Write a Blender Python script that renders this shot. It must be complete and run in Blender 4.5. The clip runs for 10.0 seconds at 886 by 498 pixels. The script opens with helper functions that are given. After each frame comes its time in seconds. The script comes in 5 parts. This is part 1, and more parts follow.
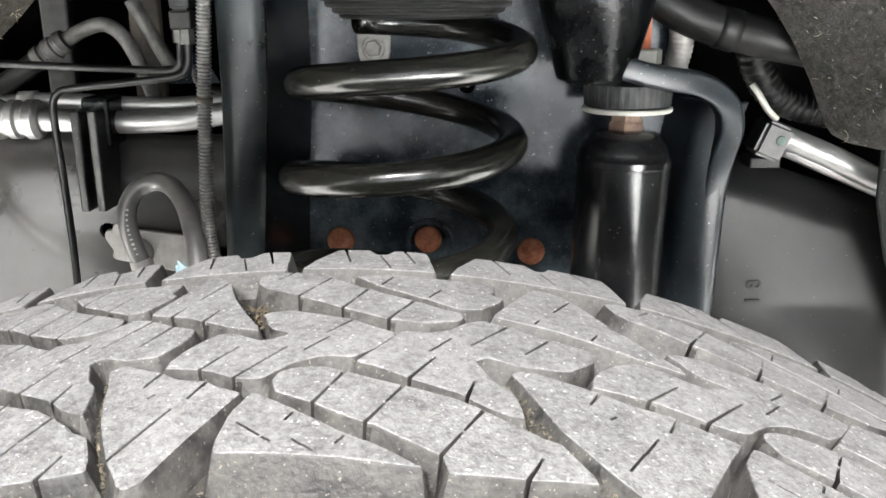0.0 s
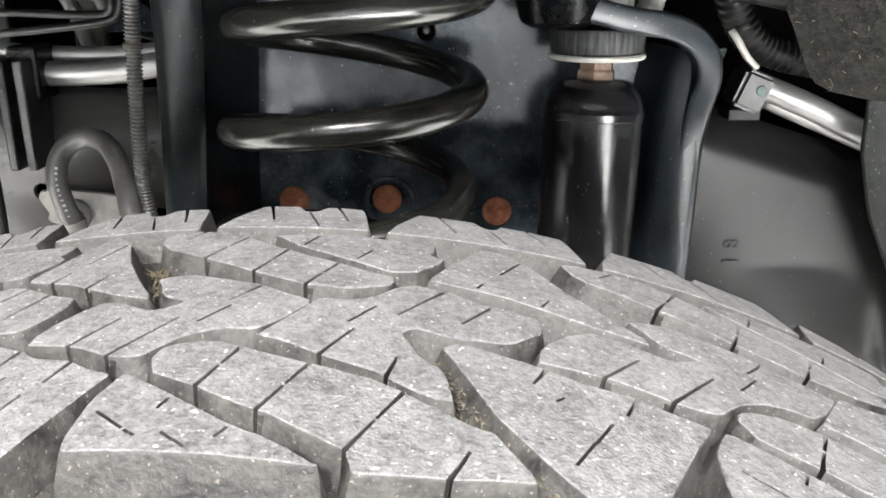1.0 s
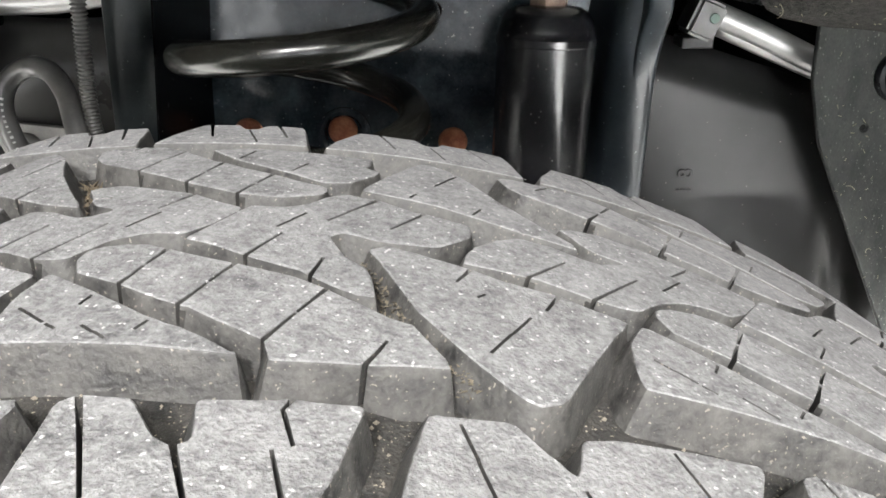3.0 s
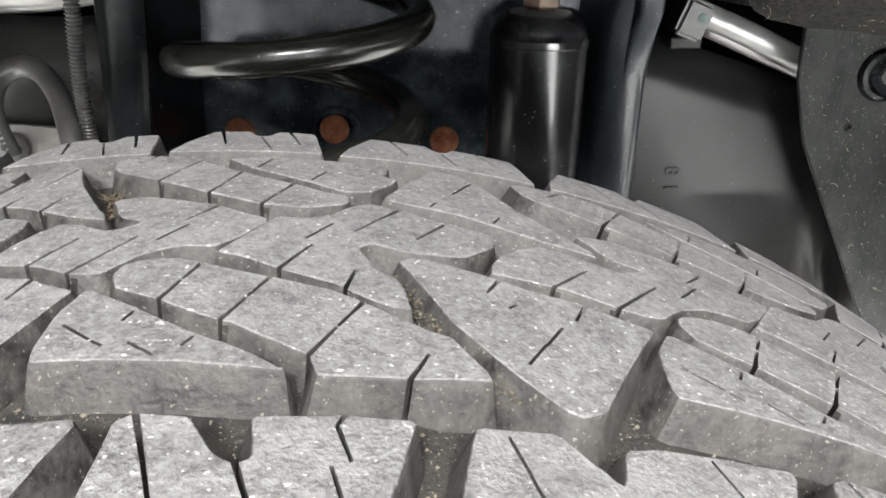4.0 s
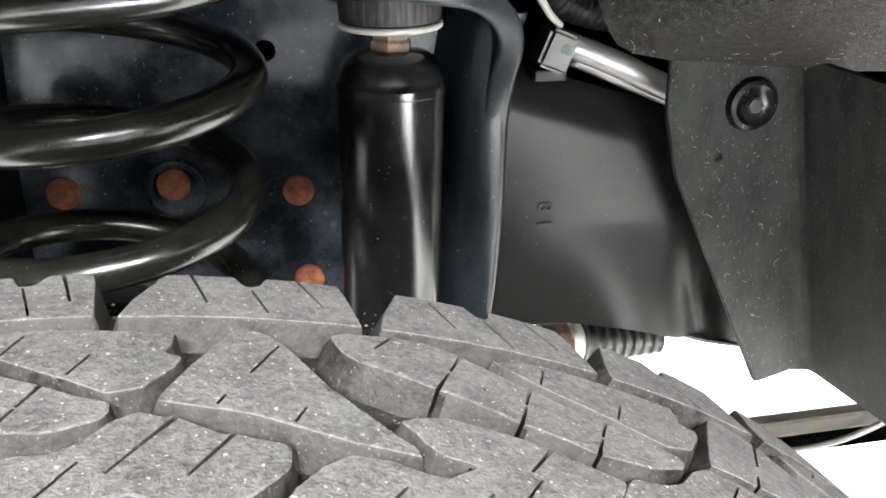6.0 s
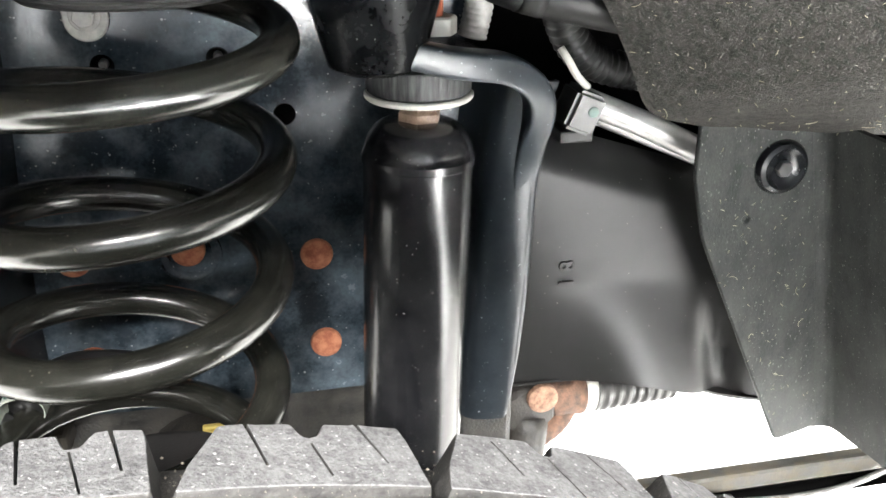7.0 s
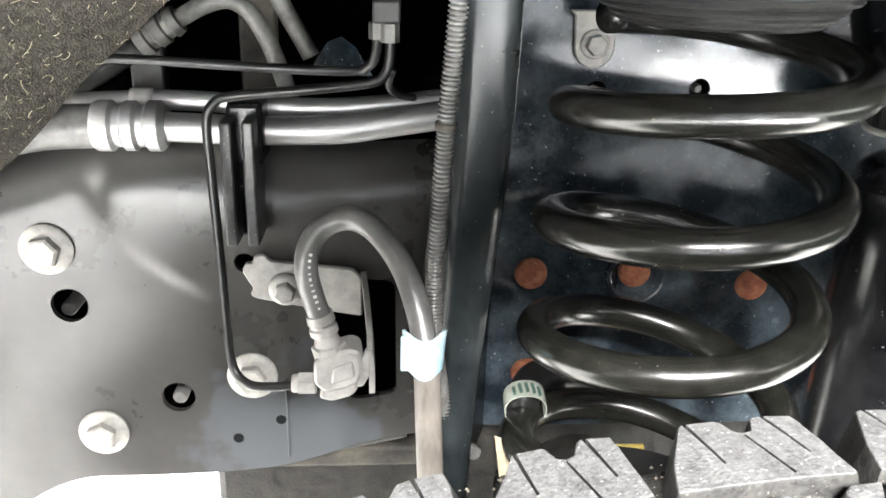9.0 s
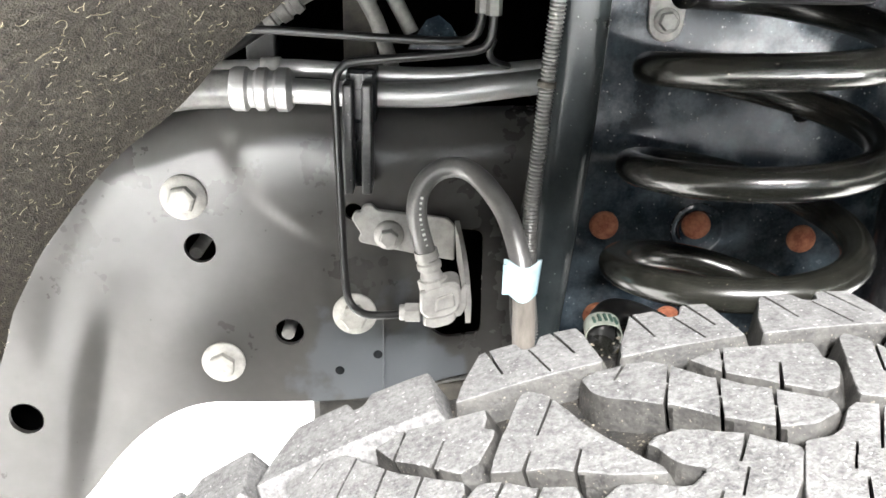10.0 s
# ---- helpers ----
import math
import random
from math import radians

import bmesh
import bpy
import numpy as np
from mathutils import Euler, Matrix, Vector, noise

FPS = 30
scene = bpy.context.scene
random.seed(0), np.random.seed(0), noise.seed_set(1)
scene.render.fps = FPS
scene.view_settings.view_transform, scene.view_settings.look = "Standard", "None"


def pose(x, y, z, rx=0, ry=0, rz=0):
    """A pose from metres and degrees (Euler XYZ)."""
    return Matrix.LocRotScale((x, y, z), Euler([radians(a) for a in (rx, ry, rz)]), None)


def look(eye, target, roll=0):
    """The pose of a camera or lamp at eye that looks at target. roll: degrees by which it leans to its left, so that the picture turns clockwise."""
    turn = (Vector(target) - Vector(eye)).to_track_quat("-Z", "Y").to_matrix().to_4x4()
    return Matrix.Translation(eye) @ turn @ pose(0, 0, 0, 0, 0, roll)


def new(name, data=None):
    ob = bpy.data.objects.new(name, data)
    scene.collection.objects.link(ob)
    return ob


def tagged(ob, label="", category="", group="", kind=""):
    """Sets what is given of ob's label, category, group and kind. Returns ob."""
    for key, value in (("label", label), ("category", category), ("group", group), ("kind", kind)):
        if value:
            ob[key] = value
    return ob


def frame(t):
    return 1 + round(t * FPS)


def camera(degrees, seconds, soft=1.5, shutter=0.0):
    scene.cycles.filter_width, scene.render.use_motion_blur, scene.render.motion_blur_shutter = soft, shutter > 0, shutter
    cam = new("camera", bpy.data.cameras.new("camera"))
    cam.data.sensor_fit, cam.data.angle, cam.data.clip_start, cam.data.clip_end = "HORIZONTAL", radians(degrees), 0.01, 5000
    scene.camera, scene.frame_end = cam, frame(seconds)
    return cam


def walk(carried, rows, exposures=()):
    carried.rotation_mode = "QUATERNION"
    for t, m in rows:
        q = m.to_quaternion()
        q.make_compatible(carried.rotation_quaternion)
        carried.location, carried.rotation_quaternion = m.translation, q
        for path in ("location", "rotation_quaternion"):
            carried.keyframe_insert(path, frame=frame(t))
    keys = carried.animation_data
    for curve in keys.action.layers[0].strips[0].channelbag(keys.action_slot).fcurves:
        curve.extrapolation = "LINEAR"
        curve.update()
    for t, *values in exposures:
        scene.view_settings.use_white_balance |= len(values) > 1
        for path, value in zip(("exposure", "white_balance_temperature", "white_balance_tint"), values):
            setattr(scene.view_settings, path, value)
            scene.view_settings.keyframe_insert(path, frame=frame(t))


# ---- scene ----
cam = camera(55.5, 10.0, soft=1.6)
METRES = 0.5656
START = pose(0.0180, -0.0130, 0.8962, -16.24, 0.31, 1.58)
ROWS = [
    (0, 0.0000, -0.0000, 0.0000, -0.00, 0.00, -0.00),
    (0.5, 0.0138, 0.0363, -0.0094, -1.11, -1.02, 0.17),
    (1, 0.0248, 0.0611, -0.0053, -1.24, -2.42, 0.38),
    (1.5, 0.0261, 0.0669, -0.0093, -1.67, -3.73, 0.45),
    (2, 0.0413, 0.0611, -0.0161, -2.27, -4.87, 0.47),
    (2.5, 0.0477, 0.0558, -0.0246, -2.37, -5.58, 0.72),
    (4, 0.0205, 0.0504, -0.0132, -4.99, -6.73, 0.96),
    (4.5, 0.0134, 0.0412, -0.0303, -5.51, -6.67, 1.81),
    (5, 0.0306, 0.0567, -0.0046, -9.17, -7.08, 2.85),
    (5.5, 0.0738, 0.0915, 0.0252, -11.28, -8.08, 3.12),
    (7, 0.0440, 0.1692, 0.1298, -13.33, -8.99, 2.99),
    (7.5, -0.0400, 0.1763, 0.1404, -13.98, -7.91, 2.57),
    (8, -0.1628, 0.1787, 0.1371, -11.52, -6.28, 1.73),
    (8.5, -0.2444, 0.1832, 0.1222, -7.84, -5.25, 0.56),
    (9, -0.2951, 0.1903, 0.1062, -5.42, -4.77, -0.16),
    (9.5, -0.3267, 0.1826, 0.0887, -3.42, -4.71, -0.58),
    (10, -0.3672, 0.0756, 0.0600, -3.35, -4.70, -0.78),
]
EXPOSURES = [(0.0, 0.95), (1.0, 0.86), (1.5, 0.70), (2.5, 0.60), (4.0, 0.47), (5.5, 0.42), (7.0, 1.38), (8.5, 1.60), (10.0, 1.45)]
walk(cam, [(t, START @ pose(METRES * x, METRES * y, METRES * z, 90 + pitch, roll, yaw)) for t, x, y, z, yaw, pitch, roll in ROWS], EXPOSURES)

# ---- light: a workshop with ceiling fittings, plus added fill and streak lamps ----
world = bpy.data.worlds.new("world")
scene.world = world
world.use_nodes = True
world.node_tree.nodes["Background"].inputs[0].default_value = (0.80, 0.90, 1.0, 1)
world.node_tree.nodes["Background"].inputs[1].default_value = 0.05


def area_lamp(name, eye, target, width, height, power, colour=(1.0, 0.985, 0.97)):
    data = bpy.data.lights.new(name, "AREA")
    data.shape, data.size, data.size_y, data.energy, data.color = "RECTANGLE", width, height, power, colour
    ob = new(name, data)
    ob.matrix_world = look(eye, target)
    return ob


area_lamp("ceiling_lamp", (-0.62, -2.95, 3.3), (-0.62, -2.95, 0), 0.6, 1.3, 490)
area_lamp("ceiling_lamp", (0.9, -2.95, 3.3), (0.9, -2.95, 0), 0.6, 1.3, 270)
# added fill lamps, unseen: they brighten the floor that the plate and coil mirror
for lx, watts in ((-1.5, 150), (0.0, 260), (1.15, 1050)):
    area_lamp("floor_fill", (lx, -3.7, 3.4), (lx, -3.7, 0), 1.2, 2.0, watts, (0.98, 0.99, 1.0)).data.spread = radians(64)
# one more added fill, for the floor mirrored in the frame horn
area_lamp("floor_fill", (1.45, -1.2, 3.4), (1.45, -1.2, 0), 0.8, 0.8, 140, (0.98, 0.99, 1.0)).data.spread = radians(42)
# unseen lamp, added to whiten the floor beyond the vehicle
area_lamp("ceiling_lamp", (0.0, 3.0, 3.3), (0.0, 3.0, 0), 2.4, 1.2, 500)
# two added strips, unseen, for the highlight streaks on damper and coil
area_lamp("streak_lamp", (-0.85, -3.2, 0.95), (-0.85, 0, 0.95), 0.3, 1.5, 4, (0.95, 0.98, 1.0))
area_lamp("streak_lamp", (0.85, -3.2, 0.95), (0.85, 0, 0.95), 0.3, 1.5, 4, (0.95, 0.98, 1.0))

# ---- materials ----
def material(name):
    m = bpy.data.materials.new(name)
    m.use_nodes = True
    return m, m.node_tree.nodes, m.node_tree.links, m.node_tree.nodes["Principled BSDF"]


def surface(name, low, high, scale=40.0,  fine=600.0, rough=(0.4, 0.6), metal=0.0, bump=0.2, depth=0.0004, lo=0.35, hi=0.65,
            specks=None, speck_at=0.68, speck_scale=900.0, coat=0.0, stretch=(1, 1, 1), grain=0.5, gloss=0.5, detail=6, cloud=0.0, cloud_scale=60.0):
    """Two scales of noise between two base colours, with a fine relief and optional dust specks."""
    m, n, l, b = material(name)
    tc = n.new("ShaderNodeTexCoord")
    mp = n.new("ShaderNodeMapping")
    mp.inputs["Scale"].default_value = stretch
    l.new(tc.outputs["Object"], mp.inputs[0])
    big = n.new("ShaderNodeTexNoise")
    big.inputs["Scale"].default_value, big.inputs["Detail"].default_value, big.inputs["Roughness"].default_value = scale, detail, 0.62
    small = n.new("ShaderNodeTexNoise")
    small.inputs["Scale"].default_value, small.inputs["Detail"].default_value = fine, 3
    l.new(mp.outputs[0], big.inputs["Vector"])
    l.new(mp.outputs[0], small.inputs["Vector"])
    ramp = n.new("ShaderNodeMapRange")
    ramp.inputs["From Min"].default_value, ramp.inputs["From Max"].default_value = lo, hi
    l.new(big.outputs["Fac"], ramp.inputs["Value"])
    blend = n.new("ShaderNodeMath")
    blend.operation = "MULTIPLY_ADD"
    blend.inputs[1].default_value, blend.inputs[2].default_value = grain, -0.5 * grain
    l.new(small.outputs["Fac"], blend.inputs[0])
    add = n.new("ShaderNodeMath")
    add.operation, add.use_clamp = "ADD", True
    l.new(ramp.outputs[0], add.inputs[0])
    l.new(blend.outputs[0], add.inputs[1])
    if cloud:
        mist = n.new("ShaderNodeTexNoise")
        mist.inputs["Scale"].default_value, mist.inputs["Detail"].default_value = cloud_scale, 4
        l.new(mp.outputs[0], mist.inputs["Vector"])
        drift = n.new("ShaderNodeMath")
        drift.operation = "MULTIPLY_ADD"
        drift.inputs[1].default_value = cloud
        l.new(mist.outputs["Fac"], drift.inputs[0])
        shift = n.new("ShaderNodeMath")
        shift.operation, shift.inputs[1].default_value = "ADD", -0.5 * cloud
        l.new(ramp.outputs[0], drift.inputs[2])
        l.new(drift.outputs[0], shift.inputs[0])
        l.new(shift.outputs[0], add.inputs[0])
    mix = n.new("ShaderNodeMix")
    mix.data_type = "RGBA"
    mix.inputs["A"].default_value, mix.inputs["B"].default_value = (*low, 1), (*high, 1)
    l.new(add.outputs[0], mix.inputs["Factor"])
    out = mix.outputs["Result"]
    rr = n.new("ShaderNodeMapRange")
    rr.inputs["To Min"].default_value, rr.inputs["To Max"].default_value = rough
    l.new(add.outputs[0], rr.inputs["Value"])
    if specks:
        sp = n.new("ShaderNodeTexNoise")
        sp.inputs["Scale"].default_value, sp.inputs["Detail"].default_value = speck_scale, 1
        l.new(mp.outputs[0], sp.inputs["Vector"])
        cut = n.new("ShaderNodeMapRange")
        cut.inputs["From Min"].default_value, cut.inputs["From Max"].default_value = speck_at, speck_at + 0.06
        l.new(sp.outputs["Fac"], cut.inputs["Value"])
        m2 = n.new("ShaderNodeMix")
        m2.data_type = "RGBA"
        m2.inputs["B"].default_value = (*specks, 1)
        l.new(cut.outputs[0], m2.inputs["Factor"])
        l.new(out, m2.inputs["A"])
        out = m2.outputs["Result"]
    l.new(out, b.inputs["Base Color"])
    l.new(rr.outputs[0], b.inputs["Roughness"])
    b.inputs["Metallic"].default_value = metal
    b.inputs["Specular IOR Level"].default_value = gloss
    b.inputs["Coat Weight"].default_value = coat
    b.inputs["Coat Roughness"].default_value = 0.12
    if bump:
        bp = n.new("ShaderNodeBump")
        bp.inputs["Strength"].default_value, bp.inputs["Distance"].default_value = bump, depth
        l.new(small.outputs["Fac"], bp.inputs["Height"])
        l.new(bp.outputs[0], b.inputs["Normal"])
    return m


def blue_stain(m, centre, reach_m, colour):
    """A dried water stain with a ragged edge round one place of a surface."""
    n, l, b = m.node_tree.nodes, m.node_tree.links, m.node_tree.nodes["Principled BSDF"]
    base = b.inputs["Base Color"].links[0].from_socket
    tc = n.new("ShaderNodeTexCoord")
    far = n.new("ShaderNodeVectorMath")
    far.operation, far.inputs[1].default_value = "DISTANCE", centre
    l.new(tc.outputs["Object"], far.inputs[0])
    rag = n.new("ShaderNodeTexNoise")
    rag.inputs["Scale"].default_value, rag.inputs["Detail"].default_value = 34, 5
    l.new(tc.outputs["Object"], rag.inputs["Vector"])
    add = n.new("ShaderNodeMath")
    add.operation, add.inputs[1].default_value = "MULTIPLY_ADD", -0.12
    l.new(rag.outputs["Fac"], add.inputs[0])
    l.new(far.outputs["Value"], add.inputs[2])
    cut = n.new("ShaderNodeMapRange")
    cut.inputs["From Min"].default_value, cut.inputs["From Max"].default_value = reach_m - 0.072, reach_m - 0.060
    cut.inputs["To Min"].default_value, cut.inputs["To Max"].default_value = 0.7, 0.0
    l.new(add.outputs[0], cut.inputs["Value"])
    mix = n.new("ShaderNodeMix")
    mix.data_type = "RGBA"
    mix.inputs["B"].default_value = (*colour, 1)
    l.new(cut.outputs[0], mix.inputs["Factor"])
    l.new(base, mix.inputs["A"])
    l.new(mix.outputs["Result"], b.inputs["Base Color"])


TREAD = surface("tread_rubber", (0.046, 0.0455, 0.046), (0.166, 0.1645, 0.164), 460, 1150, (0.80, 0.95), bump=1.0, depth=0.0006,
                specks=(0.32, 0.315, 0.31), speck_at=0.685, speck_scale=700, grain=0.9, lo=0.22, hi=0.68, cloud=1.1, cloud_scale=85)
# darker than TREAD: walls less dusty, and groove shade put into the colour
TREAD_WALL = surface("shaded_tread_wall_rubber", (0.007, 0.0069, 0.0067), (0.058, 0.0555, 0.0515), 170, 800, (0.6, 0.75), bump=0.7, depth=0.0005, lo=0.30, hi=0.74, grain=0.9,
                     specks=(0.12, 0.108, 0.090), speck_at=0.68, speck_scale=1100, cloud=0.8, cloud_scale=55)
CHAFF = surface("tan_chaff", (0.014, 0.0115, 0.008), (0.135, 0.115, 0.082), 420, 900, (0.85, 0.98), bump=0)
# near-black rubber with tan grit; shade of the grooves is part of this colour
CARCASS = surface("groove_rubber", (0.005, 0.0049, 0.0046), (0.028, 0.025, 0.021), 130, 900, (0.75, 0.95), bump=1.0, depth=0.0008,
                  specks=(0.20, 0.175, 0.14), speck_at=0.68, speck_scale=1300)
SPRING = surface("gloss_black_spring_paint", (0.008, 0.008, 0.0066), (0.015, 0.015, 0.0122), 60, 900, (0.22, 0.26), bump=0.015, depth=0.0002, gloss=0.85, grain=0.2, detail=2,
                 specks=(0.22, 0.21, 0.18), speck_at=0.76, speck_scale=900)
ECOAT = surface("blue_black_steel", (0.012, 0.0175, 0.0235), (0.100, 0.126, 0.146), 34, 500, (0.12, 0.34), bump=0.03, lo=0.42, hi=0.82, gloss=0.55, grain=0.35, detail=9,
                specks=(0.22, 0.235, 0.245), speck_at=0.715, speck_scale=420)
BLACK = surface("black_steel", (0.004, 0.0045, 0.005), (0.012, 0.0133, 0.0145), 30, 300, (0.27, 0.27), bump=0.04, grain=0.2, detail=2, gloss=0.3,
                specks=(0.2, 0.2, 0.2), speck_at=0.76, speck_scale=500)
SHOCK = surface("shock_black_paint", (0.006, 0.006, 0.007), (0.014, 0.014, 0.015), 40, 300, (0.20, 0.25), bump=0.02, grain=0.2, detail=2,
                specks=(0.3, 0.3, 0.29), speck_at=0.76, speck_scale=800, gloss=0.6)
SATIN = surface("satin_black_frame", (0.006, 0.0059, 0.0058), (0.020, 0.0197, 0.0193), 11, 120, (0.34, 0.36), bump=0.02, lo=0.30, hi=0.85, gloss=0.18, grain=0.15, detail=4,
                specks=(0.25, 0.24, 0.22), speck_at=0.78, speck_scale=500)
RUST = surface("rust", (0.20, 0.055, 0.025), (0.42, 0.17, 0.09), 160, 900, (0.8, 0.95), bump=0.6)
RUST_DARK = surface("brown_rust", (0.040, 0.022, 0.015), (0.17, 0.092, 0.058), 110, 700, (0.7, 0.9), bump=0.7, depth=0.0008)
RUST_NUT = surface("tan_rusty_nut", (0.10, 0.060, 0.040), (0.30, 0.21, 0.155), 120, 700, (0.5, 0.7), bump=0.4)
ZINC = surface("zinc_plating", (0.30, 0.292, 0.270), (0.47, 0.46, 0.43), 120, 800, (0.45, 0.60), metal=0.15, bump=0.2, cloud=0.8, cloud_scale=150)
ALU = surface("aluminium_pipe", (0.40, 0.40, 0.395), (0.58, 0.58, 0.57), 60, 500, (0.40, 0.52), metal=0.85, bump=0.15, stretch=(0.3, 1, 1))
CAST = surface("cast_zinc_grey", (0.30, 0.295, 0.28), (0.44, 0.43, 0.41), 100, 700, (0.45, 0.6), metal=0.45, bump=0.3)
BRAKE = surface("glossy_brake_hose", (0.085, 0.084, 0.082), (0.16, 0.157, 0.152), 50, 700, (0.28, 0.34), bump=0.15, gloss=0.8)
WING = surface("dull_blue_black_paint", (0.005, 0.007, 0.0092), (0.022, 0.0275, 0.0325), 46, 500, (0.31, 0.35), bump=0.05, lo=0.30, hi=0.80, gloss=0.35, grain=0.4, detail=8,
               specks=(0.2, 0.21, 0.22), speck_at=0.74, speck_scale=500)
RIBBED = surface("ribbed_grey_sleeve", (0.070, 0.069, 0.066), (0.16, 0.157, 0.150), 80, 700, (0.28, 0.4), bump=0.1)
HOSE = surface("grey_black_hose", (0.020, 0.020, 0.019), (0.045, 0.044, 0.042), 60, 600, (0.32, 0.5), bump=0.2)
RUBBER = surface("black_rubber", (0.008, 0.008, 0.008), (0.022, 0.0215, 0.021), 60, 500, (0.42, 0.62), bump=0.3, gloss=0.28)
LOOM = surface("deep_black_sleeve", (0.003, 0.003, 0.003), (0.009, 0.0088, 0.0085), 60, 500, (0.4, 0.6), bump=0.3, gloss=0.2)
TUBE = surface("black_coated_tube", (0.008, 0.008, 0.008), (0.018, 0.018, 0.018), 60, 500, (0.3, 0.3), bump=0.05, gloss=0.4)
FELT = surface("felt", (0.013, 0.0125, 0.0115), (0.052, 0.049, 0.044), 240, 900, (0.9, 1.0), bump=1.0, depth=0.0016, lo=0.3, hi=0.75, gloss=0.15, grain=1.2)
PLASTIC = surface("liner_plastic", (0.010, 0.0107, 0.010), (0.040, 0.042, 0.039), 60, 1100, (0.62, 0.8), bump=0.6, gloss=0.22, grain=1.2,
                  specks=(0.14, 0.14, 0.13), speck_at=0.70, speck_scale=900, stretch=(1, 1, 0.5))
CUFF = surface("streaked_dusty_rubber", (0.008, 0.0085, 0.009), (0.085, 0.086, 0.085), 330, 900, (0.5, 0.65), bump=0.5, lo=0.40, hi=0.72, stretch=(1, 1, 0.10), gloss=0.3)
RUST_TAN = surface("tan_rust", (0.115, 0.060, 0.036), (0.33, 0.20, 0.135), 140, 800, (0.75, 0.9), bump=0.5, cloud=0.5, cloud_scale=70)
WASHER = surface("pale_washer", (0.62, 0.61, 0.56), (0.80, 0.78, 0.72), 90, 500, (0.4, 0.55), metal=0.2, bump=0.1)
TAG = surface("pale_blue_tape", (0.27, 0.46, 0.54), (0.52, 0.63, 0.67), 60, 300, (0.5, 0.6), bump=0.2)
DIRTY = surface("dirty_underbody", (0.018, 0.017, 0.015), (0.085, 0.075, 0.060), 34, 400, (0.7, 0.9), bump=0.4)
GRIT = surface("grit", (0.06, 0.052, 0.04), (0.20, 0.175, 0.14), 90, 400, (0.8, 0.95), bump=0.3)
STRAW = surface("straw", (0.22, 0.19, 0.12), (0.40, 0.36, 0.27), 100, 500, (0.7, 0.9), bump=0)
ORANGE = surface("orange_rust_bolt", (0.30, 0.07, 0.03), (0.45, 0.14, 0.07), 100, 600, (0.6, 0.8), bump=0.3)
YELLOW = surface("yellow_plastic", (0.30, 0.23, 0.05), (0.42, 0.33, 0.09), 60, 500, (0.5, 0.6), bump=0.1)
LABEL = surface("paper_label", (0.20, 0.22, 0.18), (0.36, 0.38, 0.34), 80, 400, (0.5, 0.6), bump=0.1)
TAIL = surface("cream_paper", (0.30, 0.25, 0.17), (0.48, 0.41, 0.30), 90, 400, (0.6, 0.75), bump=0.2)
MUD = surface("dry_mud", (0.022, 0.017, 0.010), (0.085, 0.064, 0.038), 200, 900, (0.85, 0.98), bump=1.0, depth=0.001)
INK = surface("green_ink", (0.035, 0.075, 0.060), (0.06, 0.11, 0.09), 80, 400, (0.5, 0.6), bump=0)
WHITE_INK = surface("white_ink", (0.62, 0.62, 0.6), (0.75, 0.75, 0.73), 80, 400, (0.5, 0.6), bump=0)
CONCRETE = surface("pale_concrete", (0.66, 0.66, 0.65), (0.76, 0.755, 0.74), 3, 60, (0.55, 0.75), bump=0.2, depth=0.001)
WALL = surface("painted_wall", (0.60, 0.60, 0.59), (0.70, 0.70, 0.68), 2, 40, (0.7, 0.85), bump=0.1)
SLEEVE = surface("dusty_pale_sleeve", (0.085, 0.076, 0.066), (0.20, 0.18, 0.16), 60, 500, (0.45, 0.6), bump=0.3, stretch=(1, 1, 0.3))
DULL = surface("dull_grey_pipe", (0.055, 0.054, 0.050), (0.14, 0.138, 0.13), 90, 600, (0.5, 0.65), metal=0.2, bump=0.3)
GREASY = surface("greasy_cast_iron", (0.005, 0.0048, 0.0045), (0.026, 0.023, 0.019), 90, 500, (0.4, 0.6), bump=0.6, depth=0.0008)
MOSSY = surface("mossy_brown_edge", (0.005, 0.0045, 0.003), (0.034, 0.027, 0.015), 60, 400, (0.6, 0.85), bump=0.6, lo=0.4, hi=0.62)
RAIL = surface("stained_black_rail_paint", (0.020, 0.0191, 0.0180), (0.078, 0.0755, 0.072), 9, 160, (0.25, 0.31), bump=0.02, lo=0.08, hi=0.92, grain=0.2, detail=4, gloss=0.50, cloud=0.2, cloud_scale=30)
blue_stain(RAIL, (-0.212, 0.5525, 0.628), 0.055, (0.085, 0.094, 0.105))
POST = surface("dull_black_post_paint", (0.0020, 0.0022, 0.0025), (0.008, 0.0085, 0.0085), 70, 400, (0.22, 0.34), bump=0.08, gloss=0.10, lo=0.4, hi=0.9,
               specks=(0.12, 0.125, 0.12), speck_at=0.735, speck_scale=520)
CUP = surface("olive_black_cup_paint", (0.010, 0.0095, 0.0075), (0.026, 0.025, 0.020), 40, 300, (0.32, 0.32), bump=0.05, grain=0.3, detail=3, gloss=0.3)
FELT_BROWN = surface("brown_grey_felt", (0.020, 0.018, 0.0155), (0.078, 0.069, 0.058), 200, 900, (0.9, 1.0), bump=1.0, depth=0.0016, lo=0.3, hi=0.75, gloss=0.15, grain=1.2)
FLANGE = surface("worn_green_black_paint", (0.006, 0.0078, 0.0086), (0.030, 0.036, 0.038), 36, 700, (0.27, 0.31), bump=0.02, lo=0.32, hi=0.84, gloss=0.30, grain=0.3, detail=5,
                 specks=(0.18, 0.19, 0.18), speck_at=0.745, speck_scale=450)
# unseen wall, made darker than WALL to dim reflections in the black paint
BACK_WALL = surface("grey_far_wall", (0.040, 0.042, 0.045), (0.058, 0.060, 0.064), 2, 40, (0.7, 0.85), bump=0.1)
